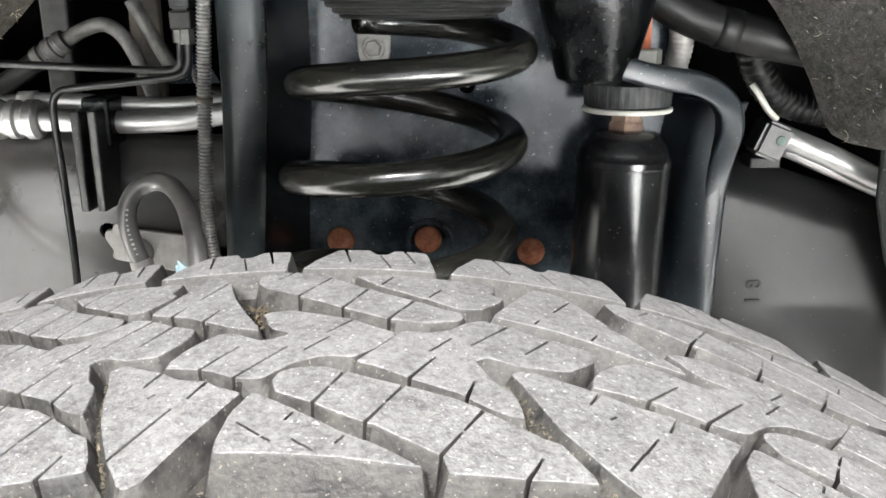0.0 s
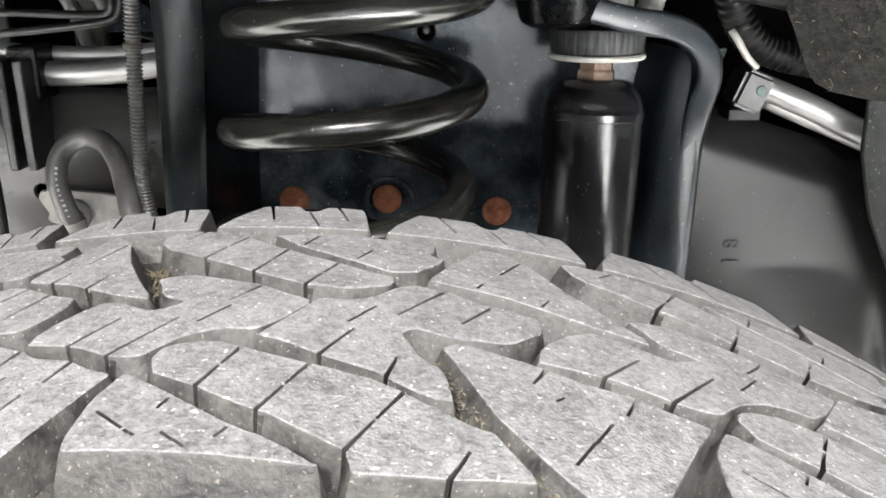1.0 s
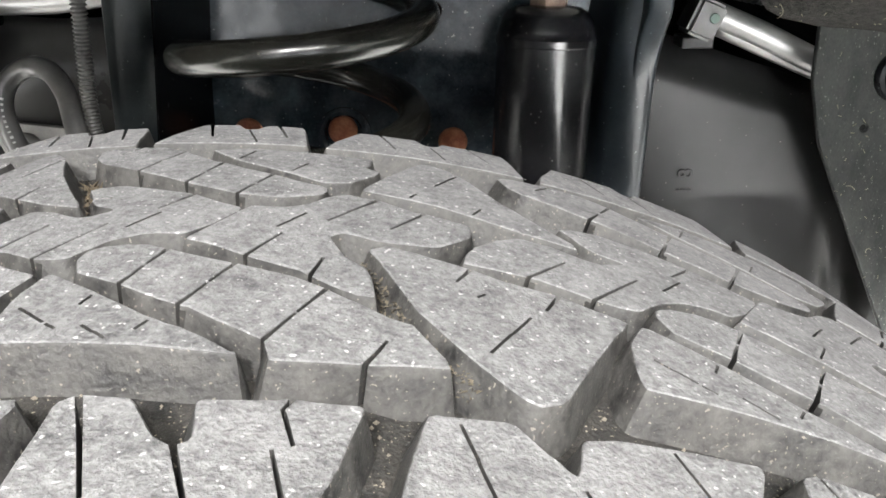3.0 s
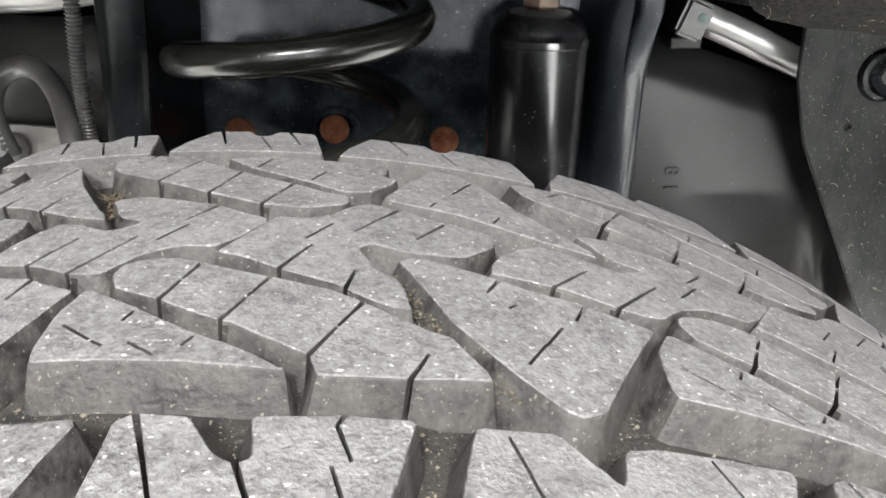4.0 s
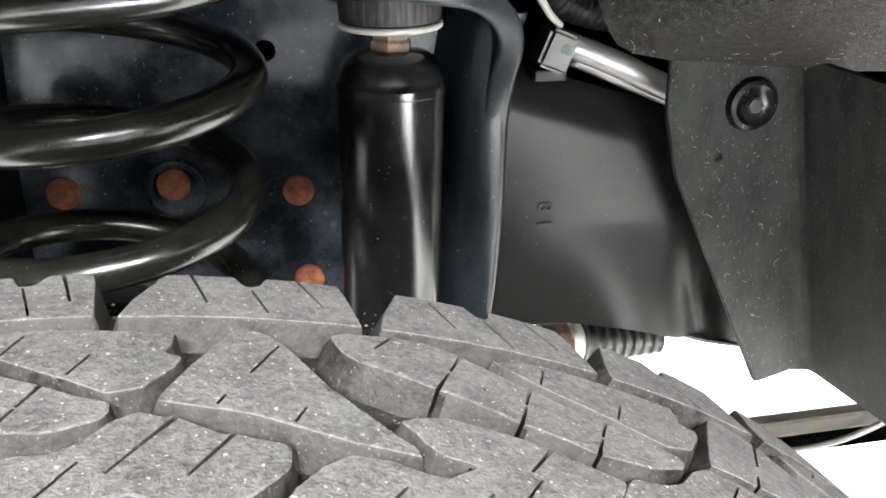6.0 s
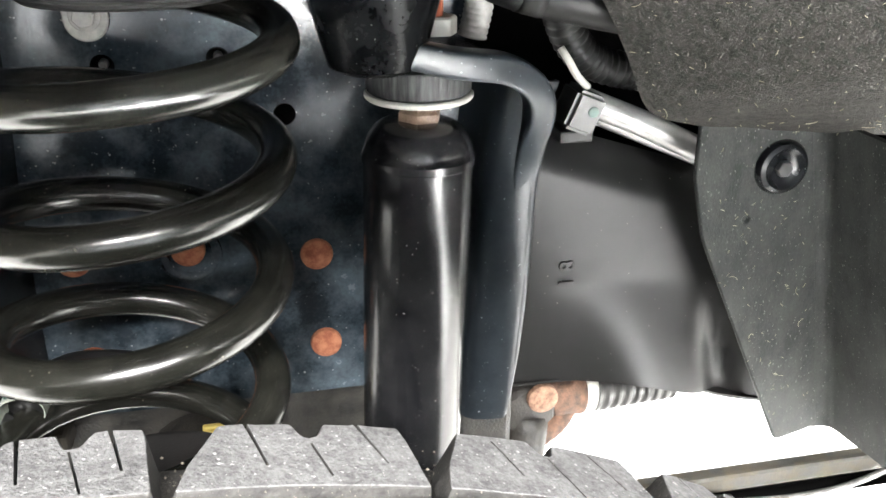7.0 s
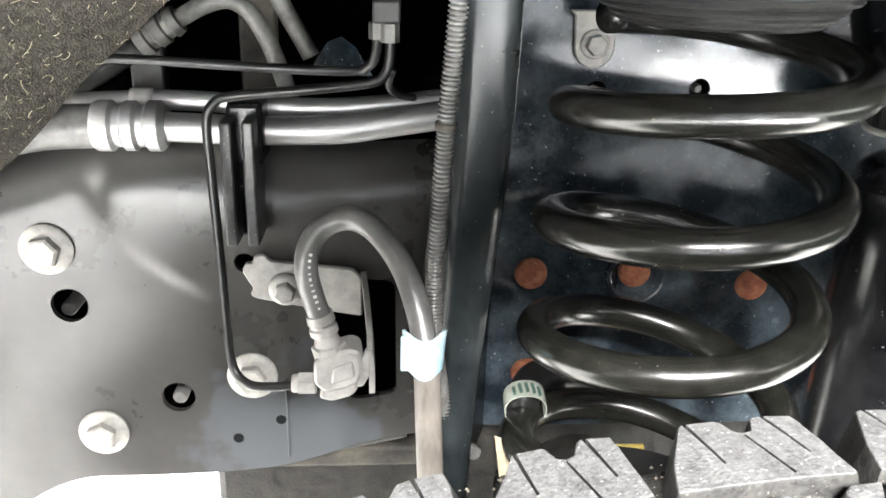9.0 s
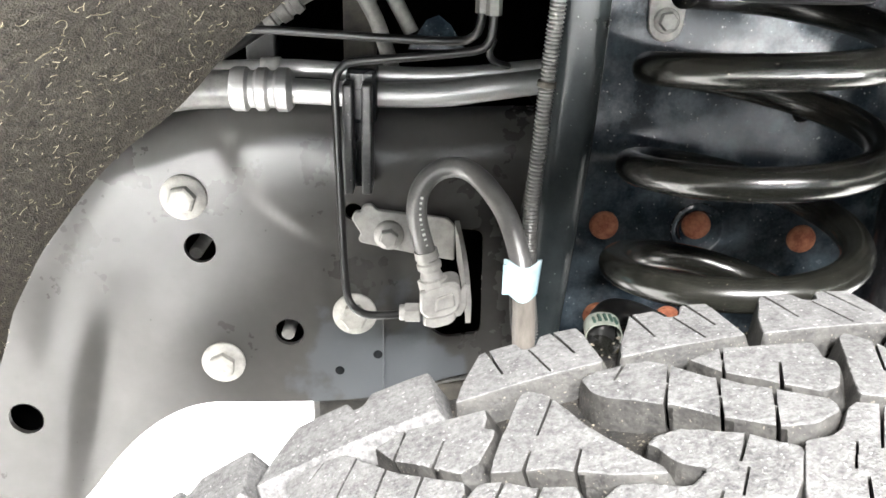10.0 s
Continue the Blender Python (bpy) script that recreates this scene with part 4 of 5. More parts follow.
def build_rail():
    r = thing("frame_rail", (-0.3, 0.55, 0.60), "satin black pressed steel frame rail with bolt holes", "frame rail")
    rows = []
    for k in range(91):
        f = k / 90
        row = []
        for i in range(111):
            x = -0.62 + (-0.095 + 0.62) * i / 110
            z = rail_bottom(x) + (rail_top(x) - rail_bottom(x)) * f
            row.append((x, 0.5525 + rail_back(x, z), z))
        rows.append(row)
    face = sheet("rail_face", rows, 0.004, RAIL, r)
    punch(face, [circle(x, z, rad) for x, z, rad in ((-0.333, 0.717, 0.0105), (-0.277, 0.656, 0.0100), (-0.465, 0.586, 0.0125), (-0.2315, 0.7455, 0.006))])
    punch(face, [rounded([(-0.186, 0.735), (-0.147, 0.732), (-0.146, 0.657), (-0.172, 0.653), (-0.186, 0.665)], 0.006)])
    # sheet inside the rail, near black to stand for the shade in the holes
    plate("inner_wall", [[(-0.60, 0.50), (-0.49, 0.52), (-0.44, 0.556), (-0.395, 0.592), (-0.35, 0.615), (-0.20, 0.615), (-0.10, 0.645), (-0.10, 0.79), (-0.62, 0.70)]], 0.604, 0.004, DARK, r, "near-black sheet behind the rail holes, their shade as colour")
    for x, z, turn in ((-0.3405, 0.752, 10), (-0.323, 0.633, 25), (-0.232, 0.671, 5)):
        flange_bolt("flange_bolt", x, 0.5525, z, "large pale zinc flange bolt on the black frame rail", 0.0150, turn)
    box("seam", (-0.2130, 0.5500, 0.614), (-0.2118, 0.5535, 0.668), RAIL, r, "thin upright seam of an inner sleeve", 0.0004)
    for x, z, size in ((-0.2165, 0.640, 0.0030), (-0.2430, 0.627, 0.0028)):
        part("rivet", lathe("rivet", [(0.0, 0.0009), (size, 0.0007), (size * 1.2, 0.0)], BLACK, facing(x, 0.5523, z), 16), SATIN, r, "small dark spot of sealant")
    for x, z in ((-0.341, 0.7065), (-0.281, 0.6455)):
        s = thing("stud", (x, 0.604, z), "zinc stud end inside a hole of the frame rail", "stud", "studs in the frame rail")
        part("stud_shank", lathe("stud_shank", [(0.0, 0.034), (0.0038, 0.034), (0.0046, 0.0325), (0.0046, 0.0)], CAST, facing(x, 0.604, z), 16), CAST, s)


build_rail()


def build_horn():
    """The front part of the frame, ahead of the tower."""
    h = thing("frame_horn", (0.3, 0.56, 0.60), "satin dark grey frame horn with a wavy lower edge", "frame horn")
    rows = []
    for k in range(61):
        f = k / 60
        row = []
        for i in range(61):
            x = 0.150 + 0.36 * i / 60
            top = 0.812 - 0.31 * (x - 0.15)
            low = 0.620 - 0.028 * (1 / (1 + math.exp(-(x - 0.305) / 0.016))) - 0.20 * max(0.0, x - 0.33)
            z = low + (top - low) * f
            y = 0.555 + 0.018 * max(0.0, 1 - (top - z) / 0.03) ** 2
            ridge = 0.345 - 0.25 * (z - 0.60)
            y += 0.010 * math.exp(-((x - ridge) / 0.012) ** 2) * max(0.0, min(1.0, (0.685 - z) / 0.06))
            y -= 0.018 * math.exp(-((x - (ridge - 0.062)) / 0.042) ** 2) * max(0.0, min(1.0, (0.69 - z) / 0.085))
            y += 0.5 * max(0.0, x - 0.375 + 0.3 * (z - 0.6)) ** 1.3
            row.append((x, y, z))
        rows.append(row)
    sheet("horn_face", rows, 0.004, SATIN, h)
    rows = []
    for k in range(3):
        rows.append([(0.150 + 0.36 * i / 40, 0.5525 + 0.010 * k, 0.620 - 0.028 * (1 / (1 + math.exp(-(0.150 + 0.36 * i / 40 - 0.305) / 0.016))) - 0.20 * max(0.0, -0.18 + 0.36 * i / 40) - 0.001)
                     for i in range(41)])
    sheet("lower_lip", rows, -0.002, SATIN, h, "thin folded lower lip")
    # embossed figures, turned on their side
    for n, (ch, dz) in enumerate((("1", 0.012), ("8", 0.0))):
        cu = bpy.data.curves.new("embossed_figure", "FONT")
        cu.body, cu.size, cu.extrude, cu.bevel_depth = ch, 0.014, 0.0002, 0.0003
        tmp = new("tmp", cu)
        bpy.context.view_layer.update()
        me = bpy.data.meshes.new_from_object(tmp.evaluated_get(bpy.context.evaluated_depsgraph_get()))
        bpy.data.objects.remove(tmp)
        me.transform(Matrix.Translation((0.2245, 0.5542, 0.702 - dz)) @ Matrix.Rotation(radians(90), 4, "X") @ Matrix.Rotation(radians(90), 4, "Z"))
        me.materials.clear()
        me.materials.append(SATIN)
        part("embossed_figure", me, SATIN, h)


build_horn()


# ---- coil spring and damper ----
def build_spring():
    ax, ay, R, r = -0.0172, 0.4529, 0.0598, 0.0084
    s = thing("coil_spring", (ax, ay, 0.63), "glossy black painted steel coil spring with dust specks", "coil spring")
    path = []
    heights = [(-2.3, 0.658), (-1.6, 0.674), (-1.0, 0.704), (0.0, 0.7611), (1.0, 0.8137), (2.0, 0.8638), (2.25, 0.8735), (2.42, 0.8850), (2.55, 0.8950), (2.8, 0.9010)]
    n = 64
    for k in range(int(-2.3 * n), int(2.62 * n) + 1):
        turn = k / n
        for (t0, z0), (t1, z1) in zip(heights, heights[1:]):
            if turn <= t1:
                break
        z = z0 + (z1 - z0) * (turn - t0) / (t1 - t0)
        a = -math.pi / 2 + 2 * math.pi * turn
        lean = z - 0.8137
        path.append(Vector((ax + 0.095 * lean + R * math.cos(a), ay + 0.091 * lean + R * math.sin(a), z - 0.085 * R * math.cos(a))))
    rise = [q.z for q in path]
    for _ in range(3):
        rise = [sum(rise[max(0, i - 10):i + 11]) / len(rise[max(0, i - 10):i + 11]) for i in range(len(rise))]
    part("coil", sweep("coil", [Vector((q.x, q.y, z)) for q, z in zip(path, rise)], r, SPRING, 28), SPRING, s)
    prof = [(0.0, 0.8885), (0.036, 0.8885), (0.0425, 0.8888), (0.0440, 0.8900), (0.0435, 0.8912), (0.0468, 0.8918), (0.0480, 0.8930), (0.0473, 0.8943), (0.0508, 0.8950), (0.0520, 0.8963), (0.0513, 0.8977), (0.0552, 0.8985),
            (0.0566, 0.9000), (0.0560, 0.9016), (0.0585, 0.9024), (0.0590, 0.9036), (0.058, 0.9045), (0.0, 0.9045)]
    part("isolator", lathe("isolator", prof, RUBBER, Matrix.Translation((-0.0088, 0.4700, 0)), 64), RUBBER, s, "ribbed black rubber isolator under the spring cup")


build_spring()


def build_damper():
    top, foot = Vector((0.1143, 0.4994, 0.8225)), Vector((0.1045, 0.4900, 0.50))
    axis = (top - foot).normalized()
    m = Matrix.Translation(foot) @ axis.to_track_quat("Z", "Y").to_matrix().to_4x4()
    d = thing("shock_absorber", foot, "glossy black shock absorber with a rusty top nut and pale washer", "shock absorber")
    L = (top - foot).length
    body = [(0.0, 0.0), (0.0279, 0.0), (0.0279, L - 0.0215), (0.0286, L - 0.0209), (0.0287, L - 0.0172), (0.0278, L - 0.0162), (0.0273, L - 0.0130), (0.0257, L - 0.0078), (0.0228, L - 0.0036),
            (0.0187, L - 0.0010), (0.0125, L), (0.0, L)]
    part("body", lathe("body", body, SHOCK, m, 64), SHOCK, d)
    part("rod_nut", lathe("rod_nut", [(0.0, L - 0.002), (0.0112, L - 0.002), (0.0112, L + 0.004), (0.0098, L + 0.0055), (0.0102, L + 0.012), (0.0102, L + 0.0190), (0.0, L + 0.0190)], RUST_NUT, m, 6),
         RUST_NUT, d, "rusty sleeve nut on the rod")
    m2 = Matrix.Translation((0.1145, 0.5015, 0.8335))
    part("washer", lathe("washer", [(0.0, 0.0), (0.0262, 0.0), (0.0270, 0.0008), (0.0270, 0.0022), (0.0262, 0.003), (0.0, 0.003)], WASHER, m2, 48), WASHER, d, "pale plated steel washer")
    part("bushing", lathe("bushing", [(0.0, 0.003), (0.0245, 0.003), (0.0258, 0.0042), (0.0262, 0.009), (0.0264, 0.0150), (0.0258, 0.0165), (0.0, 0.0165)], CUFF, m2, 64), CUFF, d, "dusty streaked black rubber bushing")


build_damper()

# ---- pipes, hoses and lines beside the tower ----
def build_lines():
    a = thing("aluminium_line", (-0.2, 0.548, 0.81), "bright aluminium pipe crimped to a black hose above the rail", "pipe")
    tube("pipe", [(-0.300, 0.548, 0.823), (-0.268, 0.548, 0.8225), (-0.219, 0.548, 0.821), (-0.177, 0.548, 0.822), (-0.148, 0.549, 0.826), (-0.105, 0.552, 0.832)], 0.0078, ALU, a)
    m = Matrix.Translation((-0.304, 0.548, 0.823)) @ Matrix.Rotation(radians(90), 4, "Y")
    part("crimp", lathe("crimp", [(0.0, 0.0), (0.0125, 0.0), (0.0135, 0.002), (0.0135, 0.009), (0.0112, 0.011), (0.0112, 0.014), (0.0132, 0.016), (0.0132, 0.021), (0.0112, 0.023),
                                  (0.0112, 0.026), (0.0134, 0.028), (0.0134, 0.034), (0.0105, 0.037), (0.0, 0.037)], ALU, m, 32), ALU, a, "bright ribbed crimp sleeve")
    tube("hose_end", [(-0.46, 0.545, 0.770), (-0.42, 0.545, 0.790), (-0.37, 0.546, 0.812), (-0.335, 0.547, 0.821), (-0.300, 0.548, 0.823)], 0.0118, RIBBED, a, "grey-black rubber hose")
    b = thing("aluminium_line", (-0.2, 0.562, 0.82), "thin aluminium pipe running behind a thicker one", "pipe")
    tube("pipe", [(-0.34, 0.562, 0.831), (-0.267, 0.562, 0.834), (-0.214, 0.560, 0.8315), (-0.172, 0.560, 0.8315), (-0.105, 0.562, 0.838)], 0.0055, ALU, b)
    tube("collar", [(-0.288, 0.562, 0.8335), (-0.276, 0.562, 0.8340)], 0.0068, CAST, b, "dull crimped collar")

    c = thing("line_bracket", (-0.226, 0.53, 0.768), "black channel bracket clipping a pipe to the rail", "bracket")
    for dx in (-0.0075, 0.0035):
        box("channel_leg", (-0.2275 + dx, 0.518, 0.766), (-0.2215 + dx, 0.5505, 0.832), WORN, c, "", 0.0012)
    box("channel_web", (-0.2305, 0.536, 0.766), (-0.2185, 0.5505, 0.834), BLACK, c, "", 0.0012)
    box("clip_jaw", (-0.234, 0.532, 0.806), (-0.2155, 0.560, 0.839), BLACK, c, "black plastic clip round the pipe", 0.003)

    t = thing("brake_line", (-0.2, 0.503, 0.70), "thin black coated steel brake tube bent down the rail", "brake line")
    tube("tube", [(-0.1505, 0.505, 0.884), (-0.1505, 0.505, 0.868), (-0.1525, 0.505, 0.859), (-0.160, 0.505, 0.8545), (-0.190, 0.504, 0.851), (-0.225, 0.504, 0.8475), (-0.233, 0.503, 0.8445),
                  (-0.2372, 0.503, 0.836), (-0.237, 0.503, 0.813), (-0.2358, 0.502, 0.780), (-0.2345, 0.500, 0.747), (-0.2325, 0.495, 0.716), (-0.2295, 0.492, 0.706), (-0.222, 0.488, 0.7015),
                  (-0.210, 0.486, 0.7015), (-0.196, 0.485, 0.7035)], 0.0024, TUBE, t, segs=12, step=0.002)
    part("flare_nut", hexagon("flare_nut", 0.0046, 0.0, 0.009, DULL, Matrix.Translation((-0.1505, 0.505, 0.8735))), DULL, t, "grey flare nut")
    u = thing("brake_line", (-0.2, 0.52, 0.85), "thin black steel tube crossing the dark bay", "brake line")
    tube("tube", [(-0.1560, 0.507, 0.884), (-0.157, 0.510, 0.868), (-0.161, 0.516, 0.8605), (-0.172, 0.520, 0.8575), (-0.216, 0.522, 0.8585), (-0.273, 0.524, 0.861), (-0.34, 0.526, 0.862)], 0.0024, TUBE, u, segs=12, step=0.002)
    part("flare_nut", hexagon("flare_nut", 0.0042, 0.0, 0.008, DULL, Matrix.Translation((-0.1562, 0.508, 0.8745))), DULL, u, "grey flare nut")
    w = thing("brake_line", (-0.15, 0.52, 0.84), "thin black tube curling behind the brake line", "brake line")
    tube("tube", [(-0.149, 0.512, 0.86), (-0.151, 0.516, 0.852), (-0.147, 0.524, 0.846), (-0.138, 0.535, 0.842)], 0.0020, TUBE, w, segs=10, step=0.002)

    k = thing("connector", (-0.152, 0.505, 0.881), "dark grey plastic union block on the brake tubes", "connector")
    box("body", (-0.1585, 0.498, 0.8825), (-0.1455, 0.511, 0.893), RUBBER, k, "", 0.0012)
    box("cap", (-0.1580, 0.4985, 0.8945), (-0.1460, 0.5105, 0.915), RUBBER, k, "", 0.0012)
    box("neck", (-0.1565, 0.500, 0.8915), (-0.1475, 0.509, 0.8960), RUBBER, k, "", 0.0006)

    g = thing("cable_conduit", (-0.127, 0.452, 0.69), "ribbed grey cable conduit running down the tower flange", "conduit")
    pts = [(-0.1215, 0.452, 0.915), (-0.1235, 0.452, 0.89), (-0.1255, 0.452, 0.865), (-0.127, 0.452, 0.845), (-0.1285, 0.452, 0.815), (-0.1305, 0.453, 0.782), (-0.1300, 0.456, 0.755),
           (-0.1275, 0.462, 0.725), (-0.122, 0.468, 0.695), (-0.116, 0.475, 0.675), (-0.105, 0.485, 0.660)]
    path = smooth_path(pts, 0.0005)
    part("sleeve", sweep("sleeve", path, 0.0042, RIBBED, 12, lambda i, n: 1.0 if i % 4 < 2 else 0.78), RIBBED, g)
    part("band", sweep("band", [Vector((-0.1268, 0.452, 0.8475)), Vector((-0.1271, 0.452, 0.8445))], 0.0048, DIRTY, 14), DIRTY, g, "brown tape band")
    e = thing("thin_wire", (-0.133, 0.462, 0.70), "thin black wire beside the cable conduit", "wire")
    tube("strand", [(-0.1315, 0.456, 0.80), (-0.1345, 0.458, 0.775), (-0.1365, 0.462, 0.745), (-0.1360, 0.468, 0.715), (-0.131, 0.475, 0.685)], 0.0012, RUBBER, e, segs=8)


build_lines()


def build_brake_hose():
    h = thing("brake_hose", (-0.17, 0.47, 0.70), "looped grey-black rubber brake hose with white printed marks", "brake hose")
    pts = [(-0.1835, 0.484, 0.738), (-0.1880, 0.484, 0.752), (-0.1910, 0.484, 0.767), (-0.1890, 0.485, 0.780), (-0.1815, 0.486, 0.7895), (-0.1705, 0.485, 0.7935), (-0.1595, 0.480, 0.7910),
           (-0.1495, 0.470, 0.783), (-0.1420, 0.457, 0.773), (-0.1365, 0.446, 0.757), (-0.1340, 0.438, 0.740), (-0.1330, 0.435, 0.715), (-0.1320, 0.430, 0.690), (-0.1300, 0.420, 0.640), (-0.128, 0.40, 0.57)]
    path = smooth_path(pts, 0.003)
    part("hose", sweep("hose", path, 0.0058, BRAKE, 18), BRAKE, h)
    low = [q for q in path if q.z < 0.745 and q.x > -0.15]
    part("lower_sleeve", sweep("lower_sleeve", low, 0.0062, SLEEVE, 18), SLEEVE, h, "dusty brown sleeve on the lower hose")
    # white printing, unreadable: short bars along the hose
    up = [q for q in path if q.z > 0.745 and q.z < 0.782 and q.x < -0.18]
    for i in range(0, len(up) - 1, 1):
        q, way = up[i], (up[i + 1] - up[i]).normalized()
        side = Vector((0.35, -0.93, 0.1))
        side = (side - way * side.dot(way)).normalized()
        out = way.cross(side)
        c = q + side * 0.0056
        hw, hl = random.uniform(0.0004, 0.0009), random.uniform(0.0004, 0.0008)
        vs = [c - out * hw - way * hl, c + out * hw - way * hl, c + out * hw + way * hl, c - out * hw + way * hl]
        vs += [v + side * 0.0005 for v in vs]
        part("printed_bar", mesh_from("printed_bar", vs, [(4, 5, 6, 7), (0, 1, 5, 4), (1, 2, 6, 5), (2, 3, 7, 6), (3, 0, 4, 7)], WHITE_INK), WHITE_INK, h)
    f = thing("hose_fitting", (-0.18, 0.485, 0.70), "cast grey brake hose end fitting with a hex neck", "fitting")
    body = [(-0.1885, 0.7075), (-0.1885, 0.7195), (-0.1835, 0.7235), (-0.1700, 0.7275), (-0.1655, 0.7255), (-0.1640, 0.7160), (-0.1660, 0.7085), (-0.1720, 0.7050), (-0.1830, 0.7025)]
    plate("block", [body], 0.4765, 0.017, CAST, f, "", 0.0025, 0.0016)
    plate("foot", [[(-0.1865, 0.6975), (-0.1850, 0.7045), (-0.1680, 0.7075), (-0.1665, 0.7030), (-0.1700, 0.6985), (-0.1800, 0.6955)]], 0.4800, 0.014, CAST, f, "lower lug of the cast fitting", 0.002, 0.0012)
    plate("ridge", [[(-0.1800, 0.7090), (-0.1790, 0.7175), (-0.1690, 0.7215), (-0.1675, 0.7130)]], 0.4738, 0.004, CAST, f, "raised face of the cast fitting", 0.0018, 0.0010)
    m = Matrix.Translation((-0.1800, 0.4845, 0.7200)) @ Matrix.Rotation(radians(-13), 4, "Y")
    part("hex_neck", hexagon("hex_neck", 0.0088, 0.0, 0.0075, CAST, m, 0.14), CAST, f)
    part("neck", lathe("neck", [(0.0, 0.004), (0.0070, 0.004), (0.0066, 0.009), (0.0060, 0.0105), (0.0060, 0.0125), (0.0072, 0.0135), (0.0072, 0.0165), (0.0063, 0.0175), (0.0063, 0.0190), (0.0071, 0.0198), (0.0068, 0.0245), (0.0, 0.0245)], CAST, m, 28), CAST, f,
         "crimped collar of the hose end")
    m = Matrix.Translation((-0.2005, 0.4850, 0.7040)) @ Matrix.Rotation(radians(90), 4, "Y")
    part("tube_nut", hexagon("tube_nut", 0.0062, 0.0035, 0.0125, CAST, m, 0.14), CAST, f)
    part("nut_collar", lathe("nut_collar", [(0.0, 0.0), (0.0042, 0.0), (0.0048, 0.0010), (0.0048, 0.0040), (0.0, 0.0040)], CAST, m, 20), CAST, f, "narrow collar of the tube nut")
    b = thing("hose_bracket", (-0.2, 0.545, 0.73), "bent grey sheet steel bracket bolted to the frame rail", "bracket")
    outline = [(-0.2325, 0.7430), (-0.2300, 0.7480), (-0.2265, 0.7475), (-0.2250, 0.7520), (-0.2195, 0.7530), (-0.2165, 0.7490), (-0.1710, 0.7440), (-0.1660, 0.7385), (-0.1660, 0.7150), (-0.1880, 0.7185), (-0.2265, 0.7265), (-0.2285, 0.7290),
               (-0.2265, 0.7325), (-0.2290, 0.7365)]
    plate("tab", [outline], 0.541, 0.003, CAST, b, "", 0.0018, 0.0008)
    rows = []
    for k in range(9):
        f2 = k / 8
        rows.append([(-0.1665 + 0.0045 * math.sin(1.5 * f2), 0.541 - 0.057 * f2, 0.7425 - 0.020 * f2), (-0.1655 + 0.0045 * math.sin(1.5 * f2), 0.541 - 0.057 * f2, 0.728 - 0.016 * f2), (-0.1645 + 0.0035 * math.sin(1.5 * f2), 0.541 - 0.057 * f2, 0.716 - 0.018 * f2)])
    sheet("arm", rows, 0.003, CAST, b, "", False)
    plate("clip_plate", [[(-0.1850, 0.6985), (-0.1640, 0.7025), (-0.1605, 0.7090), (-0.1605, 0.7220), (-0.1625, 0.7240), (-0.1665, 0.7130), (-0.1720, 0.7010)]], 0.4835, 0.0025, CAST, b, "bent end of the bracket under the fitting", 0.0015, 0.0006)
    flange_bolt("flange_bolt", -0.2085, 0.541, 0.7325, "small pale bolt holding the hose bracket", 0.0098, 15, CAST)
    g = thing("tape_tag", (-0.137, 0.437, 0.745), "pale blue and white tape tag wrapped round the brake hose", "tag")
    rows = []
    for k in range(7):
        f2 = k / 6
        z = 0.7375 + 0.0195 * f2
        w = 0.0075 + 0.0015 * f2
        rows.append([(-0.1352 + w * math.cos(a) * 1.12 - 0.004 * (1 - f2) * 0, 0.4385 - 0.009 * math.sin(a), z + 0.0015 * math.sin(3 * a)) for a in [math.pi * (1.15 - 1.3 * i / 14) for i in range(15)]])
    sheet("wrap", rows, 0.0008, TAG, g)
    box("wrap_tail", (-0.1458, 0.4345, 0.7385), (-0.1405, 0.4360, 0.7555), TAG, g, "", 0.0005)


build_brake_hose()


